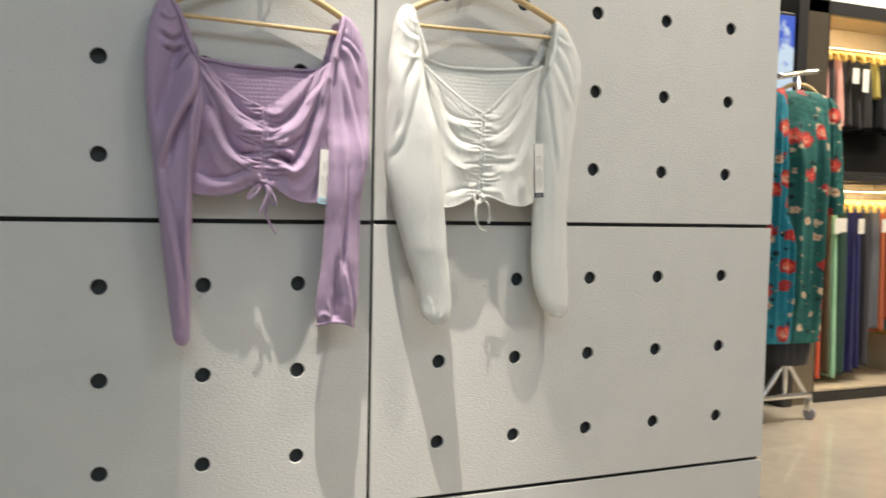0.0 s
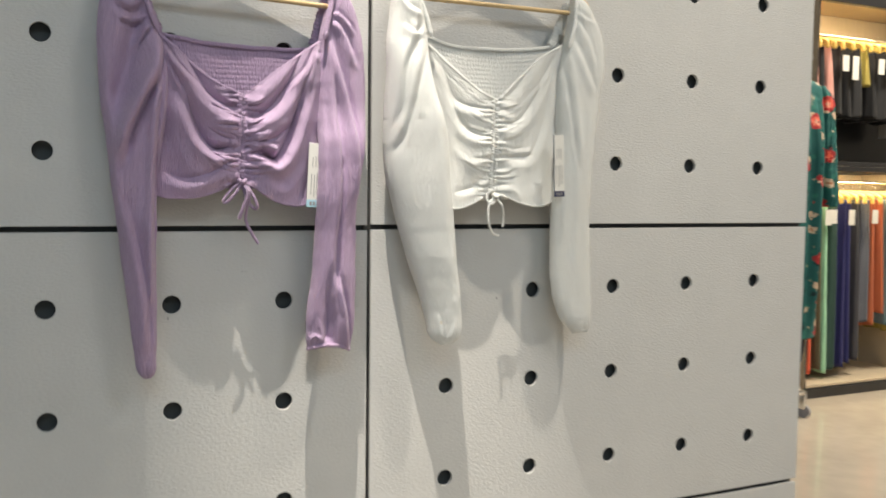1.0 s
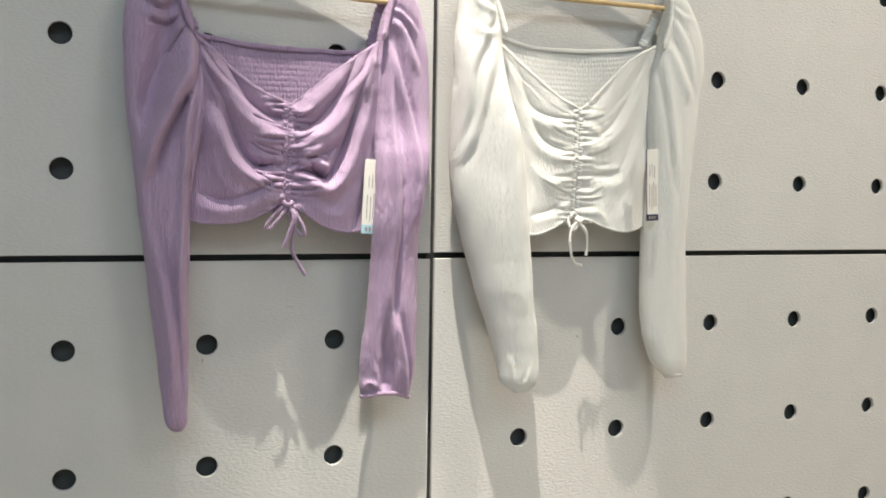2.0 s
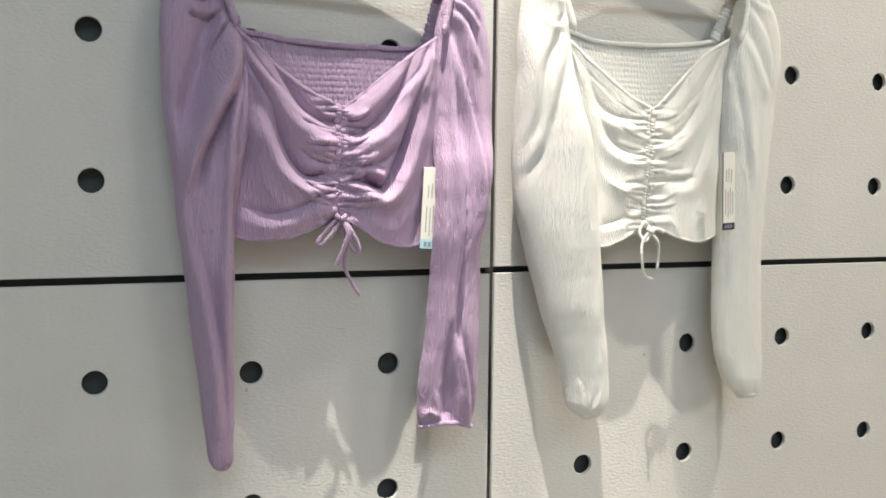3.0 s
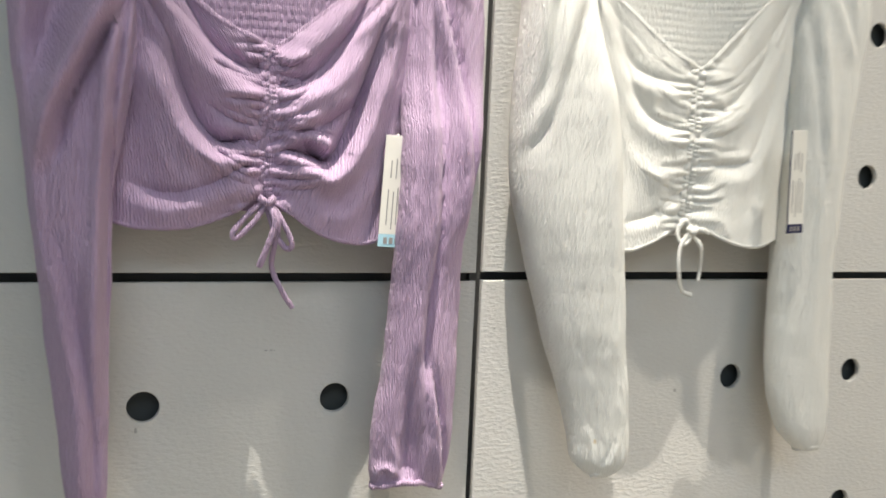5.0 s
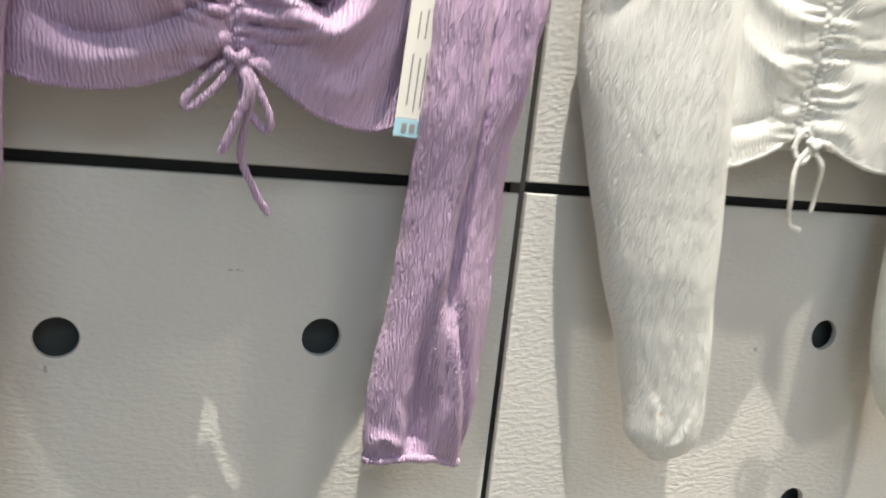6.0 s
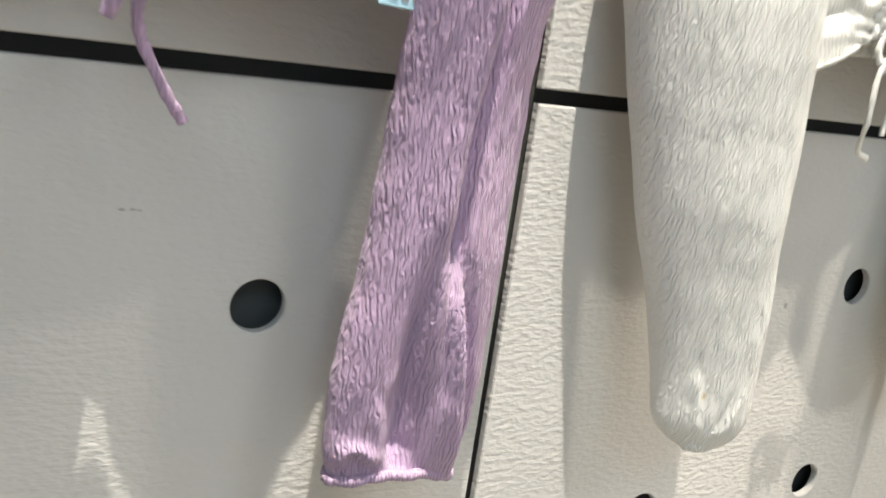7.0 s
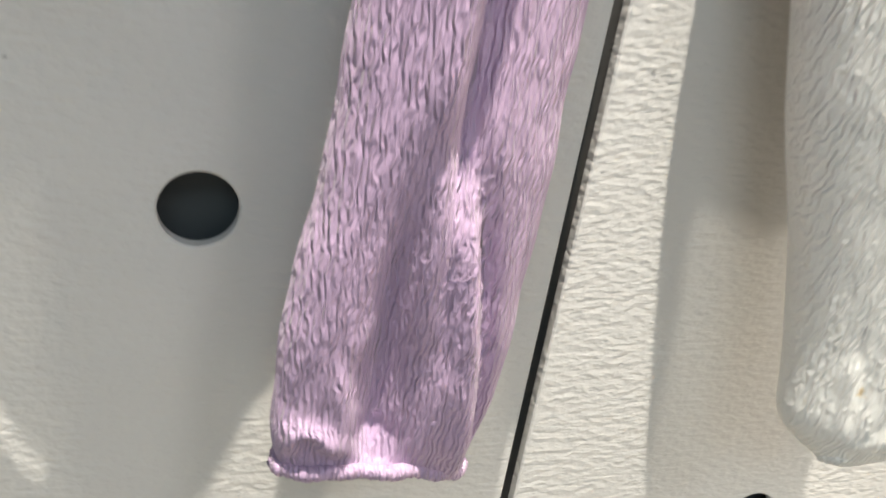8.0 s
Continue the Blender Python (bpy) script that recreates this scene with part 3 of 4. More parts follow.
           ([(-0.235, -0.068, 1.281), (-0.222, -0.070, 1.262), (-0.213, -0.066, 1.242), (-0.218, -0.062, 1.238), (-0.228, -0.064, 1.252), (-0.235, -0.068, 1.272)], 0.0025),
           ([(-0.236, -0.070, 1.279), (-0.229, -0.074, 1.262), (-0.236, -0.068, 1.238), (-0.242, -0.062, 1.221)], 0.0029),
           ([(-0.235, -0.070, 1.280), (-0.226, -0.070, 1.258), (-0.229, -0.050, 1.222), (-0.219, -0.048, 1.198), (-0.208, -0.045, 1.181)], 0.0025),
           ([(-0.243, -0.070, 1.283), (-0.236, -0.074, 1.279), (-0.229, -0.070, 1.283)], 0.0032)])

WHITE_CFG = dict(
    seed=77, depth=0.34, sleeve_depth=0.45, crush=0.0004, wrinkle=0.0007, channel=(0.211, 0.2145),
    neck=[(0.068, 1.520), (0.081, 1.528), (0.127, 1.487), (0.176, 1.449), (0.207, 1.435), (0.2135, 1.4335), (0.220, 1.434), (0.262, 1.474), (0.310, 1.515), (0.355, 1.539), (0.368, 1.544)],
    hem=[(0.068, 1.240), (0.138, 1.239), (0.159, 1.243), (0.186, 1.255), (0.208, 1.266), (0.2145, 1.267), (0.235, 1.265), (0.255, 1.255), (0.286, 1.246), (0.317, 1.245), (0.348, 1.256), (0.368, 1.262)],
    back=[(0.078, 1.540), (0.097, 1.539), (0.139, 1.530), (0.186, 1.527), (0.245, 1.529), (0.306, 1.535), (0.353, 1.544), (0.368, 1.55)],
    folds=[
        ([(0.092, 1.506), (0.118, 1.433), (0.147, 1.408), (0.204, 1.399)], 0.011, 0.010, 1),
        ([(0.108, 1.447), (0.124, 1.402), (0.153, 1.365), (0.201, 1.351)], 0.011, 0.011, 1),
        ([(0.120, 1.395), (0.136, 1.341), (0.170, 1.319), (0.206, 1.328)], 0.011, 0.007, 0),
        ([(0.136, 1.255), (0.177, 1.267), (0.205, 1.292)], 0.009, 0.005, 1),
        ([(0.346, 1.533), (0.297, 1.485), (0.260, 1.442), (0.222, 1.412)], 0.011, 0.006, -1),
        ([(0.347, 1.513), (0.311, 1.437), (0.268, 1.386), (0.224, 1.372)], 0.012, 0.010, -1),
        ([(0.347, 1.480), (0.329, 1.389), (0.292, 1.322), (0.233, 1.316)], 0.012, 0.008, -1),
        ([(0.223, 1.400), (0.235, 1.401), (0.250, 1.397)], 0.006, 0.006, -1),
        ([(0.226, 1.344), (0.256, 1.341), (0.296, 1.345)], 0.006, 0.006, -1),
        ([(0.350, 1.398), (0.325, 1.306), (0.281, 1.256)], 0.012, 0.006, 0),
        ([(0.230, 1.276), (0.255, 1.272), (0.271, 1.252)], 0.007, 0.005, 0)],
    left=[(1.640, 0.046, 0.060, -0.042, -0.028), (1.630, 0.036, 0.064, -0.052, -0.022), (1.610, 0.026, 0.068, -0.062, -0.018), (1.577, 0.020, 0.074, -0.068, -0.012), (1.53, 0.012, 0.083, -0.072, -0.016),
          (1.474, 0.010, 0.084, -0.078, -0.024), (1.402, 0.008, 0.100, -0.080, -0.030), (1.344, 0.009, 0.112, -0.081, -0.030), (1.285, 0.016, 0.116, -0.082, -0.030),
          (1.225, 0.031, 0.1225, -0.082, -0.034), (1.165, 0.048, 0.130, -0.081, -0.036), (1.103, 0.068, 0.137, -0.078, -0.040), (1.047, 0.083, 0.143, -0.076, -0.044), (1.018, 0.089, 0.141, -0.074, -0.048), (1.006, 0.099, 0.134, -0.071, -0.052), (0.999, 0.110, 0.123, -0.068, -0.057)], left_turn=-0.40,
    left_folds=[
        ([(0.080, 1.525), (0.085, 1.452), (0.095, 1.347), (0.106, 1.233)], 0.012, 0.009, 1),
        ([(0.055, 1.567), (0.046, 1.530), (0.026, 1.484), (0.021, 1.418), (0.006, 1.374)], 0.009, 0.010, 1),
        ([(0.065, 1.524), (0.045, 1.449), (0.027, 1.375), (0.008, 1.337)], 0.009, 0.008, 1),
        ([(0.022, 1.60), (0.040, 1.575), (0.066, 1.565)], 0.007, 0.009, 1), ([(0.03, 1.545), (0.05, 1.53), (0.07, 1.54)], 0.006, 0.008, 1), ([(0.04, 1.62), (0.052, 1.605), (0.066, 1.60)], 0.005, 0.006, 1),
        ([(0.098, 1.055), (0.102, 1.035), (0.107, 1.012)], 0.004, 0.0035, 1), ([(0.129, 1.045), (0.125, 1.025), (0.120, 1.012)], 0.004, 0.0035, -1), ([(0.112, 1.038), (0.113, 1.02), (0.114, 1.010)], 0.003, 0.0030, 1),
        ([(0.062, 1.120), (0.074, 1.090), (0.086, 1.05)], 0.006, 0.002, -1)],
    left_cuff=(0.110, 0.122, 1.001, 1.001, -0.067, -0.058),
    left_strap=[(0.058, 1.636), (0.069, 1.593), (0.079, 1.561), (0.086, 1.530)],
    left_back_strap=[(0.066, -0.024, 1.625), (0.078, -0.018, 1.585), (0.094, -0.016, 1.534)],
    right=[(1.640, 0.382, 0.394, -0.042, -0.028), (1.630, 0.381, 0.405, -0.050, -0.022), (1.609, 0.378, 0.421, -0.058, -0.018), (1.557, 0.369, 0.448, -0.062, -0.016), (1.50, 0.352, 0.450, -0.066, -0.014), (1.446, 0.347, 0.441, -0.068, -0.013),
           (1.389, 0.348, 0.434, -0.069, -0.014), (1.331, 0.346, 0.428, -0.069, -0.016), (1.273, 0.345, 0.424, -0.069, -0.018), (1.223, 0.343, 0.422, -0.069, -0.020), (1.157, 0.342, 0.424, -0.069, -0.022),
           (1.089, 0.346, 0.428, -0.068, -0.024), (1.037, 0.362, 0.431, -0.067, -0.028), (1.015, 0.378, 0.428, -0.064, -0.034), (1.004, 0.392, 0.420, -0.060, -0.040)],
    right_folds=[
        ([(0.362, 1.539), (0.375, 1.441), (0.393, 1.316)], 0.008, 0.009, -1),
        ([(0.365, 1.555), (0.388, 1.508), (0.416, 1.452)], 0.009, 0.009, 1),
        ([(0.376, 1.588), (0.400, 1.551), (0.418, 1.503)], 0.007, 0.006, 1), ([(0.378, 1.605), (0.40, 1.59), (0.425, 1.585)], 0.005, 0.005, 1),
        ([(0.352, 1.481), (0.347, 1.398), (0.344, 1.332)], 0.007, 0.007, 0),
        ([(0.364, 1.440), (0.376, 1.358), (0.383, 1.231), (0.381, 1.102)], 0.009, 0.006, 0)],
    right_cuff=(0.391, 0.421, 1.005, 1.007, -0.060, -0.040),
    right_strap=[(0.386, 1.636), (0.380, 1.587), (0.372, 1.560), (0.361, 1.536)],
    right_back_strap=[(0.380, -0.024, 1.625), (0.370, -0.018, 1.585), (0.348, -0.016, 1.538)],
    laces=[([(0.214, -0.072, 1.264), (0.203, -0.074, 1.272), (0.195, -0.074, 1.258), (0.203, -0.074, 1.247), (0.211, -0.074, 1.254), (0.212, -0.074, 1.266)], 0.0026),
           ([(0.212, -0.074, 1.262), (0.198, -0.074, 1.243), (0.199, -0.068, 1.215), (0.212, -0.055, 1.196), (0.227, -0.052, 1.190)], 0.0024),
           ([(0.213, -0.074, 1.258), (0.226, -0.072, 1.244), (0.234, -0.058, 1.222), (0.233, -0.054, 1.206)], 0.0024),
           ([(0.214, -0.072, 1.264), (0.228, -0.074, 1.262), (0.238, -0.070, 1.258)], 0.0024),
           ([(0.207, -0.074, 1.265), (0.213, -0.078, 1.260), (0.219, -0.074, 1.264)], 0.0032)])

blouse("blouse", LILAC, "lilac crepe cropped blouse, ruched front and puff sleeves, on hanger", (-0.235, -0.04, 1.0), LILAC_CFG)
blouse("blouse", WHITE, "white crepe cropped blouse, ruched front and puff sleeves, on hanger", (0.212, -0.04, 1.0), WHITE_CFG)


def hanger(cx, left, right, bar_l, bar_r, peak):
    base = thing("clothes_hanger", (cx, -0.034, peak), "pale wooden triangular clothes hanger with a steel hook", "hanger", "hangers on the panel wall")
    y = -0.034
    under(
        link("bar", tube_mesh("bar", curve([(bar_l[0], y, bar_l[1]), (cx, y, (bar_l[1] + bar_r[1]) / 2), (bar_r[0], y, bar_r[1])], 20), 0.0042, 12), WOOD, None, "round wooden bar"), base)
    for end, b in ((left, bar_l), (right, bar_r)):
        p = curve([(cx, y, peak), ((cx + end[0]) / 2, y, (peak + end[1]) / 2 + 0.006), (end[0], y, end[1]), (b[0] + (end[0] - b[0]) * 1.1, y, b[1] - 0.004)], 40)
        under(link("arm", tube_mesh("arm", p, 0.0066, 12, 1.25), WOOD, None), base)
    h = curve([(cx, y, peak - 0.004), (cx, y, peak + 0.035), (cx + 0.018, y + 0.004, peak + 0.055), (cx + 0.002, y + 0.01, peak + 0.078), (cx - 0.018, y + 0.004, peak + 0.062)], 50)
    under(link("hook", tube_mesh("hook", h, 0.0016, 8), STEEL, None), base)
    peg = thing("peg", (cx, 0.0, peak + 0.07), "small steel peg fixed to the panel wall", "peg", "pegs on the panel wall")
    under(link("pin", tube_mesh("pin", curve([(cx, 0.003, peak + 0.071), (cx, -0.03, peak + 0.071), (cx, -0.055, peak + 0.074)], 12), 0.004, 10), STEEL, None), peg)


hanger(-0.236, (-0.412, 1.590), (-0.066, 1.590), (-0.405, 1.577), (-0.070, 1.570), 1.672)
hanger(0.222, (0.046, 1.624), (0.408, 1.627), (0.052, 1.602), (0.402, 1.606), 1.702)


def price_tag(at, tilt, turn, w, h, card, strip, label, foot_high=0.012, spine=0.0):
    """A hanging card with printed lines and a coloured foot."""
    base = tagged(new("price_tag"), label, "price tag", "price tags on the blouses")
    base.matrix_world = pose(*at, tilt, 0, 0) @ pose(0, 0, 0, 0, turn, 0)
    card_part = part("card", box((-w / 2 + spine, -0.0004, foot_high), (w / 2, 0.0004, h), 0.0003, 1), card, base, smooth=False)
    foot = part("strip", box((-w / 2, -0.0004, 0), (w / 2, 0.0004, foot_high), 0.0003, 1), strip, base, "coloured foot of the card", smooth=False)
    if spine:
        part("edge_stripe", box((-w / 2, -0.0004, foot_high), (-w / 2 + spine, 0.0004, h), 0.0003, 1), strip, base, "dark stripe down the card's edge", smooth=False)
    for i, (x, z0, z1) in enumerate(((-0.2, 0.62, 0.78), (0.0, 0.62, 0.80), (0.2, 0.60, 0.78), (-0.25, 0.20, 0.52), (-0.05, 0.16, 0.50), (0.12, 0.2, 0.54), (0.3, 0.2, 0.5))):
        part("printed_line", box((x * w - 0.0005, -0.0007, z0 * h), (x * w + 0.0005, -0.00035, z1 * h)), INK, card_part, smooth=False)
    for k in range(3):
        part("printed_line", box((-w * 0.3 + k * w * 0.22, -0.0007, foot_high * 0.25), (-w * 0.3 + k * w * 0.22 + w * 0.14, -0.00035, foot_high * 0.75)), INK, foot, smooth=False)
    under(link("cord", tube_mesh("cord", curve([(0, 0.0006, h - 0.004), (0.001, 0.006, h + 0.001), (0.003, 0.014, h + 0.003)], 16), 0.0004, 6), CARD, None), base).matrix_parent_inverse = Matrix.Identity(4)
    return base


price_tag((-0.1205, -0.0600, 1.240), 0.5, 2.5, 0.025, 0.104, CARD, PALE_BLUE, "cream price card with pale blue foot on the lilac blouse")
price_tag((0.337, -0.0785, 1.262), 2, -3.5, 0.022, 0.112, CARD, NAVY, "white price card with navy edge and foot on the white blouse", 0.010, 0.0016)


# ---- the display bay across the aisle ----
bay = thing("display_cabinet", (4.3, 2.7, 0), "black lit wall bay with two hanging rails of clothes", "cabinet")


def bay_part(name, lo, hi, material, bevel=0.004, label=""):
    return under(part(name, box(lo, hi, bevel), material, None, label, smooth=False), bay)


X0, X1, YF, YB = 3.775, 4.82, 2.44, 2.98
bay_part("plinth", (X0 - 0.25, YF, 0), (6.4, YB, 0.065), BLACK)
bay_part("floor_board", (X0, YF + 0.01, 0.066), (X1, YB, 0.085), SHELF)
bay_part("back_panel", (X0, YB - 0.02, 0.086), (6.4, YB, 1.439), SHELF)
bay_part("back_panel", (X0, YB - 0.02, 1.501), (6.4, YB, 2.28), BLACK)
# beige band paints in the strip light on the dark back's top
bay_part("back_panel", (X0, YB - 0.02, 2.281), (6.4, YB, 2.539), SHELF)
bay_part("side_panel", (X0 - 0.03, YF, 0.066), (X0, YB, 2.539), BLACK)
bay_part("side_panel", (X1, YF, 0.066), (X1 + 0.06, YB - 0.021, 1.44), SHELF)
bay_part("shelf", (X0 + 0.001, YF + 0.005, 1.472), (6.4, YB - 0.021, 1.50), BLACK)
bay_part("shelf_lip", (X0 + 0.001, YF + 0.005, 1.436), (6.4, YF + 0.03, 1.471), BLACK)
bay_part("fascia", (X0 - 0.25, YF - 0.02, 2.475), (6.4, YF + 0.02, 2.56), BLACK)
bay_part("top_board", (X0 - 0.03, YF + 0.021, 2.54), (6.4, YB, 2.56), SHELF)
bay_part("soffit", (X0 - 0.25, YF, 2.561), (6.4, 3.55, 3.99), CEILING)
WARM = glow("warm_light_strip", (1.0, 0.80, 0.48), 2.6)
for z in (2.512, 1.456):
    bay_part("light_strip", (X0 + 0.02, YF + 0.06, z), (X1 + 1.2 if z > 2 else X1 - 0.02, YF + 0.085, z + 0.012), WARM, 0.002, "warm glowing light strip")
    area("bay_lamp", ((X0 + X1) / 2 + 0.05, YF + 0.10, z - 0.02), ((X0 + X1) / 2 + 0.05, YF + 0.35, z - 0.9), 9.5, (1.0, 0.78, 0.46), 0.9, 0.06)
for z in (2.33, 1.375):
    under(link("rail", tube_mesh("rail", curve([(X0, YF + 0.25, z), ((X0 + X1) / 2, YF + 0.25, z), (X1 + (1.2 if z > 2 else 0), YF + 0.25, z)], 12), 0.012, 14), STEEL, None, "chrome hanging rail"), bay)

column = tagged(part("column", box((3.56, 2.42, 0), (3.744, 2.9, 3.99), 0.004), SMOKED, None, smooth=False), "column faced with smoked reflective glass", "column", kind="structure")
tagged(part("pillar", box((3.475, 2.40, 0), (3.556, 2.9, 3.99), 0.004), BLACK, None, smooth=False), "narrow black pillar beside the display bay", "pillar", kind="structure")
screen = thing("display_screen", (3.33, 2.42, 1.95), "bright blue advertising screen in a black frame", "screen")
under(part("frame", box((3.15, 2.42, 1.93), (3.473, 2.46, 2.45), 0.004), BLACK, None, smooth=False), screen)
SCREEN = bpy.data.materials.new("screen_glow")
SCREEN.use_nodes = True
nt = SCREEN.node_tree
b = nt.nodes["Principled BSDF"]
co, no, cr = nt.nodes.new("ShaderNodeTexCoord"), nt.nodes.new("ShaderNodeTexNoise"), nt.nodes.new("ShaderNodeValToRGB")
no.inputs["Scale"].default_value = 9
sp, mr, ad = nt.nodes.new("ShaderNodeSeparateXYZ"), nt.nodes.new("ShaderNodeMapRange"), nt.nodes.new("ShaderNodeMath")
mr.inputs["From Min"].default_value, mr.inputs["From Max"].default_value = 2.40, 2.00
mr.inputs["To Min"].default_value, mr.inputs["To Max"].default_value = -0.15, 0.35
ad.operation = "ADD"
cr.color_ramp.elements[0].color, cr.color_ramp.elements[0].position = (0.01, 0.10, 0.70, 1), 0.48
cr.color_ramp.elements[1].color, cr.color_ramp.elements[1].position = (0.70, 0.85, 1.0, 1), 0.62
nt.links.new(co.outputs["Object"], no.inputs["Vector"])
nt.links.new(co.outputs["Object"], sp.inputs[0])
nt.links.new(sp.outputs["Z"], mr.inputs["Value"])
nt.links.new(no.outputs["Fac"], ad.inputs[0])
nt.links.new(mr.outputs[0], ad.inputs[1])
nt.links.new(ad.outputs[0], cr.inputs["Fac"])
nt.links.new(cr.outputs["Color"], b.inputs["Emission Color"])
b.inputs["Base Color"].default_value, b.inputs["Emission Strength"].default_value = (0.01, 0.01, 0.012, 1), 0.9
under(part("panel", box((3.17, 2.414, 1.955), (3.458, 2.4185, 2.43)), SCREEN, None, "glowing blue picture", smooth=False), screen)


def cloth_colour(name, c, rough=0.8):
    return mat(name, c, rough, grain=(120, 120, 20), tone=0.14, bump=0.4, bump_at=(200, 200, 40), depth=0.001, sheen=0.1)


def hung(kind, label, x, ztop, zlow, thick, depth, material, seed, tag=0.0, flare=1.0, clip=True):
    """A garment hung sideways on a rail, with its hanger: pleated, closed all round."""
    y = YF + 0.25
    base = thing(kind, (x, y, zlow), label, kind.replace("_", " "), "clothes on the rails")
    rows, n = 40, 72
    v = np.linspace(0, 1, rows)[:, None]
    a = np.linspace(0, 2 * np.pi, n, endpoint=False)[None]
    w = thick / 2 * (0.55 + 0.45 * v ** 0.5 * flare) * (1 + 0.25 * np.sin(5 * a + seed) + 0.16 * np.sin(9 * a + 2 * seed + 2 * v))
    d = depth / 2 * (0.82 + 0.18 * v)
    P = np.stack([x + w * np.cos(a) + 0.006 * np.sin(3 * v + seed), y + d * np.sin(a) + 0 * v, ztop + (zlow - ztop) * v + 0.006 * np.sin(4 * a + seed)], -1)
    P = np.concatenate([np.repeat(P[:1].mean(1, keepdims=True), n, 1), P, np.repeat(P[-1:].mean(1, keepdims=True), n, 1)], 0)
    body = under(link("cloth", grid_mesh("cloth", P, True), material, None), base)
    h = curve([(x, y - 0.17, ztop - 0.02), (x, y - 0.15, ztop + 0.03), (x, y, ztop + 0.055), (x, y + 0.15, ztop + 0.03), (x, y + 0.17, ztop - 0.02)], 40)
    rod = under(link("hanger", tube_mesh("hanger", h, 0.013, 10), YELLOW, None, "yellow wooden hanger"), base)
    hk = curve([(x, y, ztop + 0.05), (x, y, ztop + 0.085), (x, y + 0.016, ztop + 0.10), (x, y, ztop + 0.115)], 20)
    within(link("hook", tube_mesh("hook", hk, 0.002, 6), STEEL, None, "steel hook"), rod)
    if tag:
        within(part("tag", box((x - 0.025, y - depth / 2 - 0.022, ztop - 0.06 - tag), (x + 0.03, y - depth / 2 - 0.02, ztop - 0.06), 0.0005, 1), CARD, None, "white paper tag", smooth=False), body)
    return base


COLOURS = {k: cloth_colour(k + "_cloth", c) for k, c in dict(olive=(0.10, 0.085, 0.045), mint=(0.36, 0.66, 0.44), dark_green=(0.03, 0.07, 0.06), navy=(0.02, 0.022, 0.12), charcoal=(0.045, 0.045, 0.055), slate=(0.13, 0.14, 0.17),
    rust=(0.42, 0.11, 0.045), teal=(0.14, 0.22, 0.24), grey=(0.30, 0.30, 0.33), mustard=(0.30, 0.24, 0.05), black=(0.010, 0.010, 0.012), pink=(0.66, 0.32, 0.27), coral=(0.80, 0.13, 0.06), white=(0.72, 0.70, 0.66)).items()}
LOW = [("charcoal", 3.845, 0.30, 0), ("coral", 3.915, 0.13, 0), ("olive", 3.98, 0.16, 0.10), ("mint", 4.045, 0.13, 0.09), ("dark_green", 4.105, 0.15, 0), ("navy", 4.17, 0.16, 0.10), ("navy", 4.235, 0.18, 0), ("charcoal", 4.30, 0.20, 0), ("slate", 4.365, 0.45, 0.09),
       ("rust", 4.435, 0.42, 0), ("rust", 4.505, 0.50, 0), ("teal", 4.57, 0.42, 0.10), ("grey", 4.63, 0.42, 0.09), ("mustard", 4.70, 0.36, 0.11)]
for i, (c, x, low, tg) in enumerate(LOW):
    x = 4.05 + (x - 4.045) * 1.10
    hung("trousers", f"{c.replace('_', ' ')} trousers hanging from a yellow wooden hanger", x, 1.255, low, 0.085, 0.30 + 0.02 * (i % 3), COLOURS[c], i * 1.7, tg)
HIGH = [("pink", 3.87, 1.86, 0), ("black", 3.935, 1.80, 0), ("pink", 4.00, 1.80, 0), ("black", 4.075, 1.80, 0.10), ("black", 4.165, 1.79, 0.15), ("black", 4.255, 1.80, 0), ("mustard", 4.325, 2.0, 0.0), ("black", 4.40, 1.80, 0.10), ("black", 4.49, 1.79, 0.13), ("black", 4.58, 1.80, 0), ("black", 4.67, 1.80, 0.1), ("black", 4.76, 1.79, 0), ("white", 4.86, 1.70, 0), ("white", 4.95, 1.69, 0)]
for i, (c, x, low, tg) in enumerate(HIGH):
    hung("skirt", f"{c} skirt hanging from a yellow wooden hanger", x, 2.235, low, 0.115, 0.34, COLOURS[c], i * 2.3 + 1, tg, 1.1)

# ---- the rolling rack with floral dresses ----
FLORAL = bpy.data.materials.new("floral_print")
FLORAL.use_nodes = True
nt = FLORAL.node_tree
b = nt.nodes["Principled BSDF"]
b.inputs["Roughness"].default_value = 0.75
co = nt.nodes.new("ShaderNodeTexCoord")


def flowers(scale, shift, radius, petals):
    """Mask of scattered ragged flowers."""
    mp, vo, no, ad, lt = (nt.nodes.new("ShaderNode" + k) for k in ("Mapping", "TexVoronoi", "TexNoise", "Math", "MapRange"))
    mp.inputs["Location"].default_value, mp.inputs["Scale"].default_value = shift, (scale, scale * 0.4, scale)
    no.inputs["Scale"].default_value, no.inputs["Detail"].default_value = petals, 2
    vo.inputs["Scale"].default_value, vo.inputs["Randomness"].default_value = 1.0, 0.8
    nt.links.new(co.outputs["Object"], mp.inputs["Vector"])
    nt.links.new(mp.outputs[0], vo.inputs["Vector"])
    nt.links.new(mp.outputs[0], no.inputs["Vector"])
    ad.operation = "MULTIPLY_ADD"
    ad.inputs[1].default_value = 0.35
    nt.links.new(no.outputs["Fac"], ad.inputs[0])
    nt.links.new(vo.outputs["Distance"], ad.inputs[2])
    lt.inputs["From Min"].default_value, lt.inputs["From Max"].default_value = radius + 0.175, radius + 0.155
    nt.links.new(ad.outputs[0], lt.inputs["Value"])
    return lt.outputs[0]


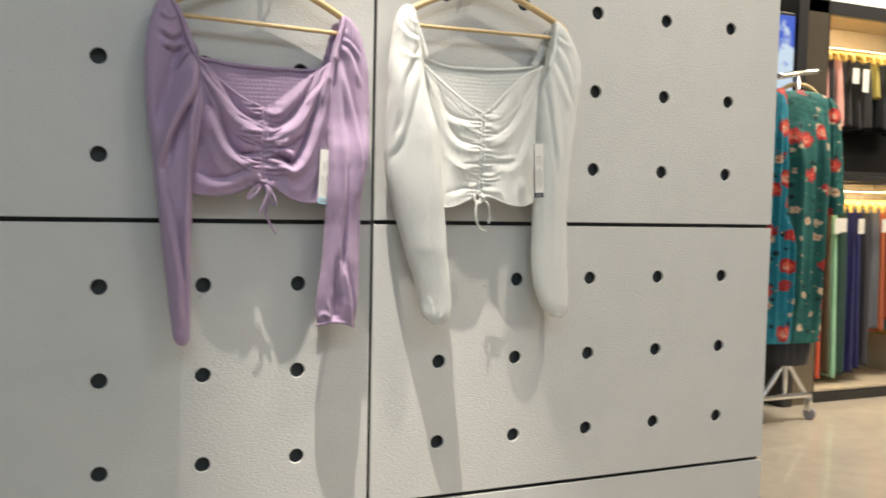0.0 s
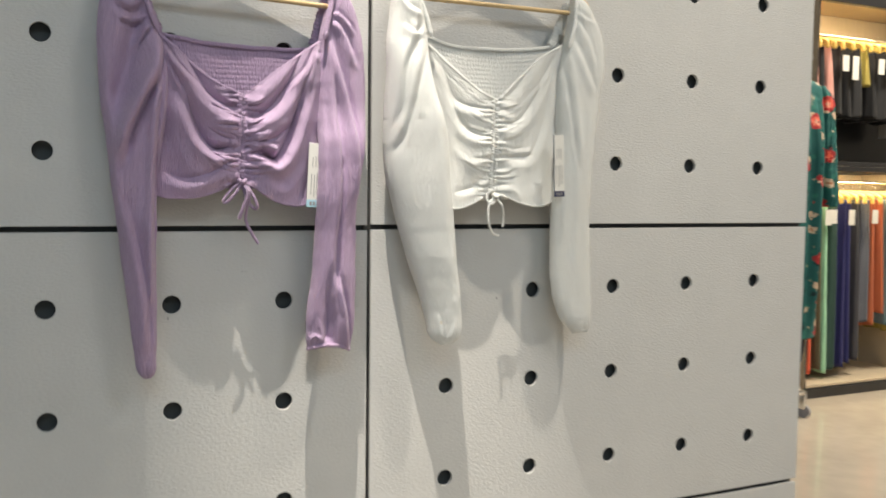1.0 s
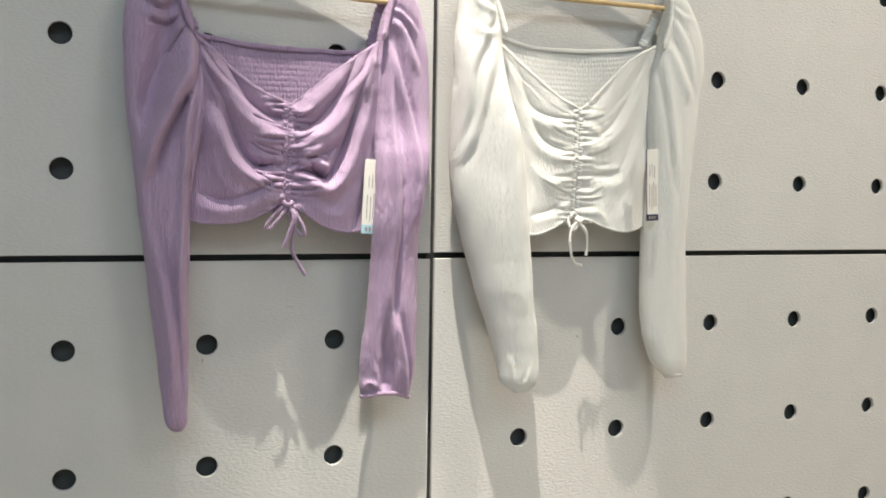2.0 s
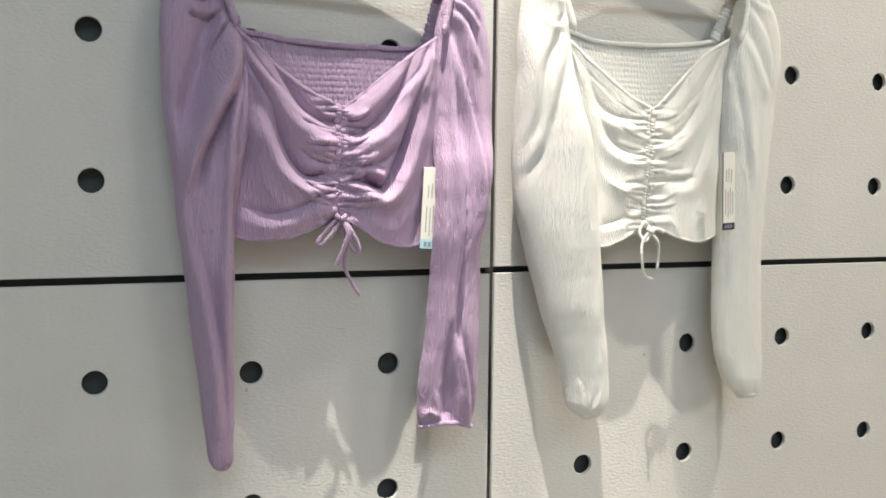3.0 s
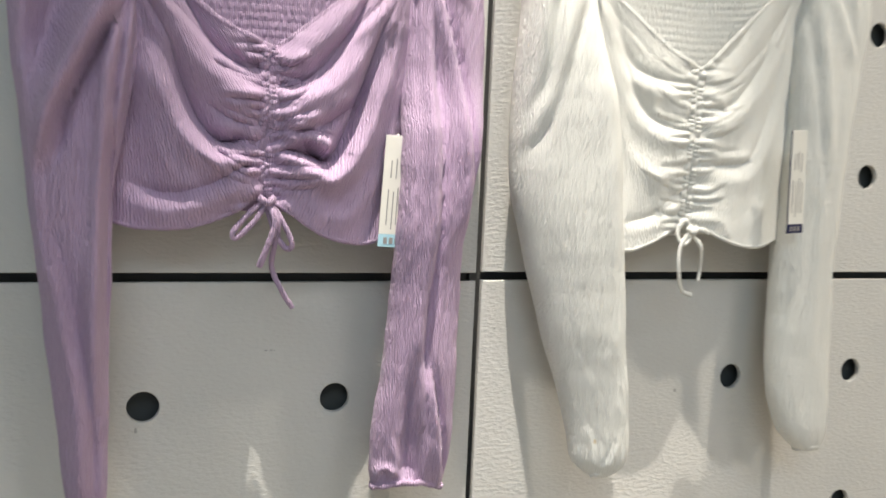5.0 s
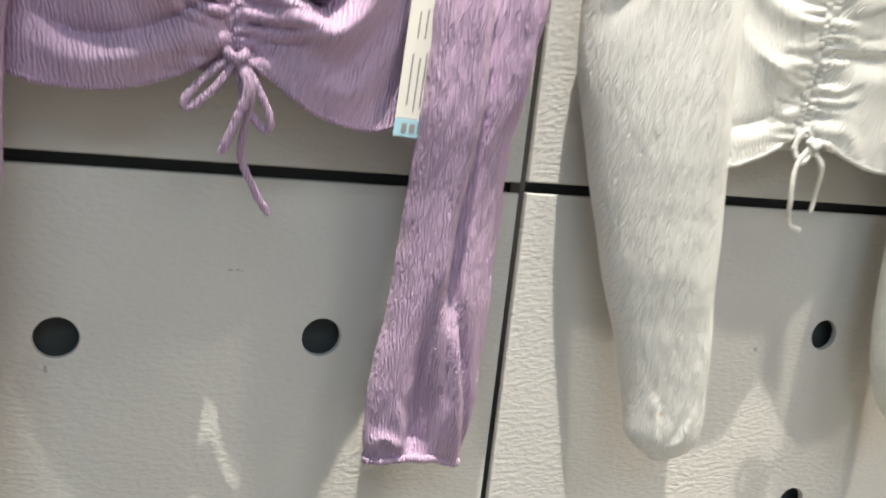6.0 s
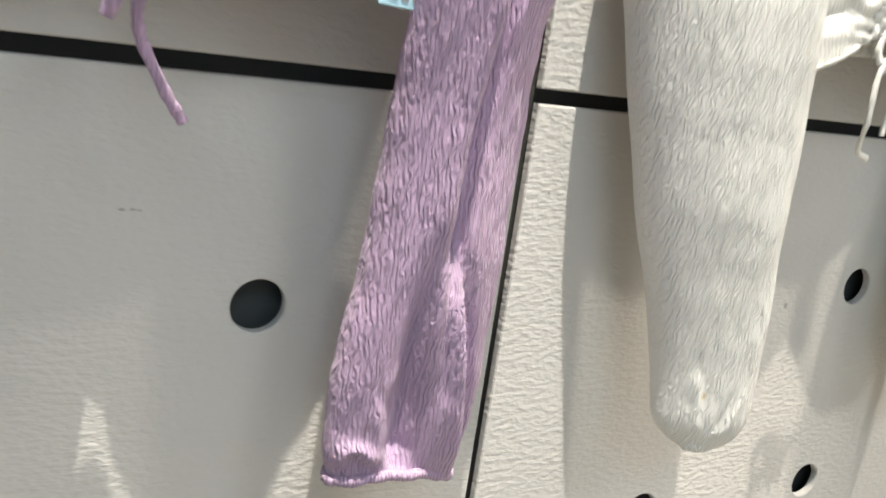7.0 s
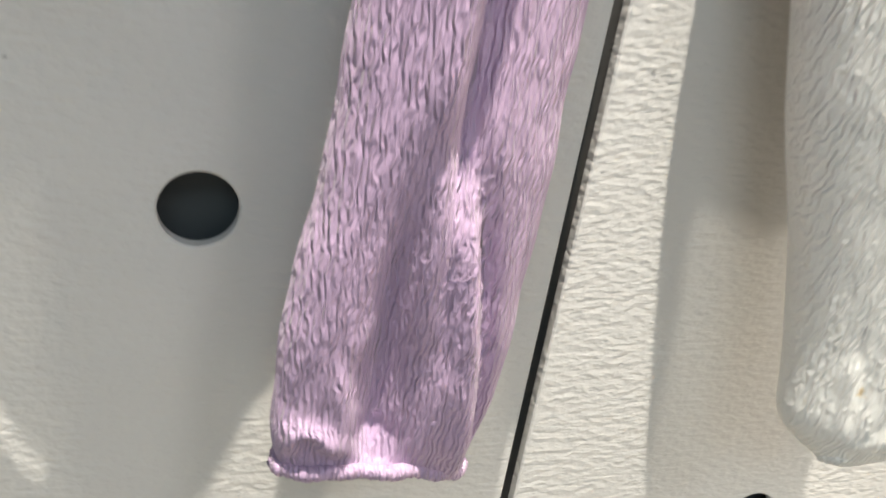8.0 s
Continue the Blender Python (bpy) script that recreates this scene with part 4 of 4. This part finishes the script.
def over(under_colour, colour, mask):
    mx = nt.nodes.new("ShaderNodeMix")
    mx.data_type = "RGBA"
    nt.links.new(mask, mx.inputs["Factor"])
    if isinstance(under_colour, tuple):
        mx.inputs["A"].default_value = (*under_colour, 1)
    else:
        nt.links.new(under_colour, mx.inputs["A"])
    mx.inputs["B"].default_value = (*colour, 1)
    return mx.outputs["Result"]


tint = over((0.012, 0.115, 0.110), (0.02, 0.16, 0.13), flowers(19, (3, 1, 7), 0.30, 7))
tint = over(tint, (0.004, 0.03, 0.035), flowers(15, (8, 4, 2), 0.24, 9))
tint = over(tint, (0.50, 0.42, 0.30), flowers(17, (1.7, 3, 5.3), 0.10, 10))
tint = over(tint, (0.66, 0.50, 0.36), flowers(9.5, (0.4, 0, 0.3), 0.22, 8))
tint = over(tint, (0.42, 0.17, 0.08), flowers(9.5, (0.4, 0, 0.3), 0.10, 11))
tint = over(tint, (0.45, 0.03, 0.035), flowers(7.2, (5.4, 2, 1.3), 0.33, 8))
tint = over(tint, (0.78, 0.13, 0.08), flowers(7.2, (5.4, 2, 1.3), 0.22, 12))
tint = over(tint, (0.80, 0.42, 0.30), flowers(7.2, (5.45, 2, 1.34), 0.13, 14))
tint = over(tint, (0.10, 0.01, 0.02), flowers(7.2, (5.4, 2, 1.3), 0.06, 12))
nt.links.new(tint, b.inputs["Base Color"])

FLORAL_BRIGHT = FLORAL.copy()
FLORAL_BRIGHT.name = "bright_floral_print"
for node in FLORAL_BRIGHT.node_tree.nodes:
    if node.bl_idname == "ShaderNodeMix" and not node.inputs["A"].is_linked:
        node.inputs["A"].default_value, node.inputs["B"].default_value = (0.01, 0.22, 0.32, 1), (0.02, 0.28, 0.36, 1)

rack = thing("clothes_rack", (3.2, 2.1, 0), "chrome rolling clothes rack on castors", "clothes rack")
for nm, keys, r in (("post", [(3.19, 2.1, 0.16), (3.19, 2.1, 1.0), (3.19, 2.1, 2.0)], 0.014), ("arm", [(2.86, 1.90, 1.955), (3.19, 2.1, 2.02), (3.36, 2.12, 2.05)], 0.016),
                    ("foot", [(2.9, 2.12, 0.15), (3.19, 2.1, 0.16), (3.41, 2.12, 0.15)], 0.018), ("brace", [(3.19, 2.1, 0.38), (3.11, 2.1, 0.27), (3.03, 2.11, 0.16)], 0.014), ("brace", [(3.19, 2.1, 0.38), (3.28, 2.11, 0.27), (3.37, 2.12, 0.16)], 0.014)):
    under(link(nm, tube_mesh(nm, curve(keys, 16), r, 12), STEEL, None), rack)
for x in (2.92, 3.405):
    fork = under(part("castor", box((x - 0.012, 2.105, 0.05), (x + 0.012, 2.145, 0.15), 0.004), STEEL, None), rack)
    bm = bmesh.new()
    bmesh.ops.create_cone(bm, segments=24, radius1=0.036, radius2=0.036, depth=0.024, cap_ends=True, matrix=pose(x + 0.012, 2.125, 0.0365, 0, 90, 20))
    within(part("wheel", bm, COLOURS["grey"], None, "grey rubber wheel", smooth=False), fork)


def dress(label, keys, ridges, material, seed, at):
    base = thing("dress", at, label, "dress", "dresses on the rack")
    xs = [keys[-1][1] + f * (keys[-1][2] - keys[-1][1]) for f in (0.12, 0.30, 0.55, 0.72, 0.90)]
    pleats = [([(x + 0.01, 1.75), (x - 0.006, 1.2), (x, keys[-1][0] + 0.02)], 0.016, 0.016, 1) for x in xs]
    sleeve("gown", keys, ridges + pleats, base, material, seed, 0.0025)
    return base


dr = dress("long teal dress with red and cream flowers on a rack",
      [(1.93, 3.190, 3.260, 2.10, 2.16), (1.90, 3.040, 3.400, 2.04, 2.20), (1.80, 3.000, 3.440, 2.02, 2.22), (1.5, 3.000, 3.440, 2.00, 2.24), (1.1, 3.000, 3.420, 1.99, 2.26), (0.7, 3.000, 3.410, 1.99, 2.27), (0.49, 3.010, 3.410, 1.98, 2.28)],
      [([(3.290, 1.8), (3.300, 1.2), (3.280, 0.5)], 0.03, 0.03, 1), ([(3.120, 1.7), (3.140, 1.2), (3.110, 0.5)], 0.03, 0.03, -1)], FLORAL, 5, (3.210, 2.1, 0.49))
sleeve("sleeve", [(1.89, 3.360, 3.430, 2.05, 2.12), (1.8, 3.390, 3.475, 2.03, 2.12), (1.5, 3.410, 3.500, 2.02, 2.12), (1.25, 3.430, 3.515, 2.01, 2.12), (1.22, 3.440, 3.510, 2.02, 2.11)], [], dr, FLORAL, 8, 0.005)
under(link("hanger", tube_mesh("hanger", curve([(3.060, 2.12, 1.90), (3.140, 2.12, 1.95), (3.220, 2.12, 1.965), (3.300, 2.12, 1.95), (3.380, 2.12, 1.90)], 30), 0.013, 10), WOOD, None, "wooden hanger"), dr)
dress("dark sheer dress hanging lower on the rack", [(1.85, 3.16, 3.3, 2.07, 2.13), (1.2, 3.11, 3.36, 2.05, 2.17), (0.5, 3.09, 3.35, 2.03, 2.19), (0.44, 3.09, 3.345, 2.03, 2.19), (0.35, 3.10, 3.335, 2.03, 2.19)], [], COLOURS["charcoal"], 9, (3.22, 2.1, 0.35))
dress("bright teal floral dress hanging on the rack", [(1.90, 2.90, 2.93, 1.92, 1.98), (1.80, 2.82, 2.94, 1.88, 2.00), (1.3, 2.80, 2.94, 1.86, 2.00), (1.05, 2.80, 2.99, 1.85, 2.00), (0.8, 2.80, 3.01, 1.85, 2.01), (0.52, 2.79, 3.015, 1.85, 2.01)], [([(2.94, 1.2), (2.95, 0.9), (2.93, 0.5)], 0.02, 0.02, 1)], FLORAL_BRIGHT, 19, (2.90, 1.93, 0.52))
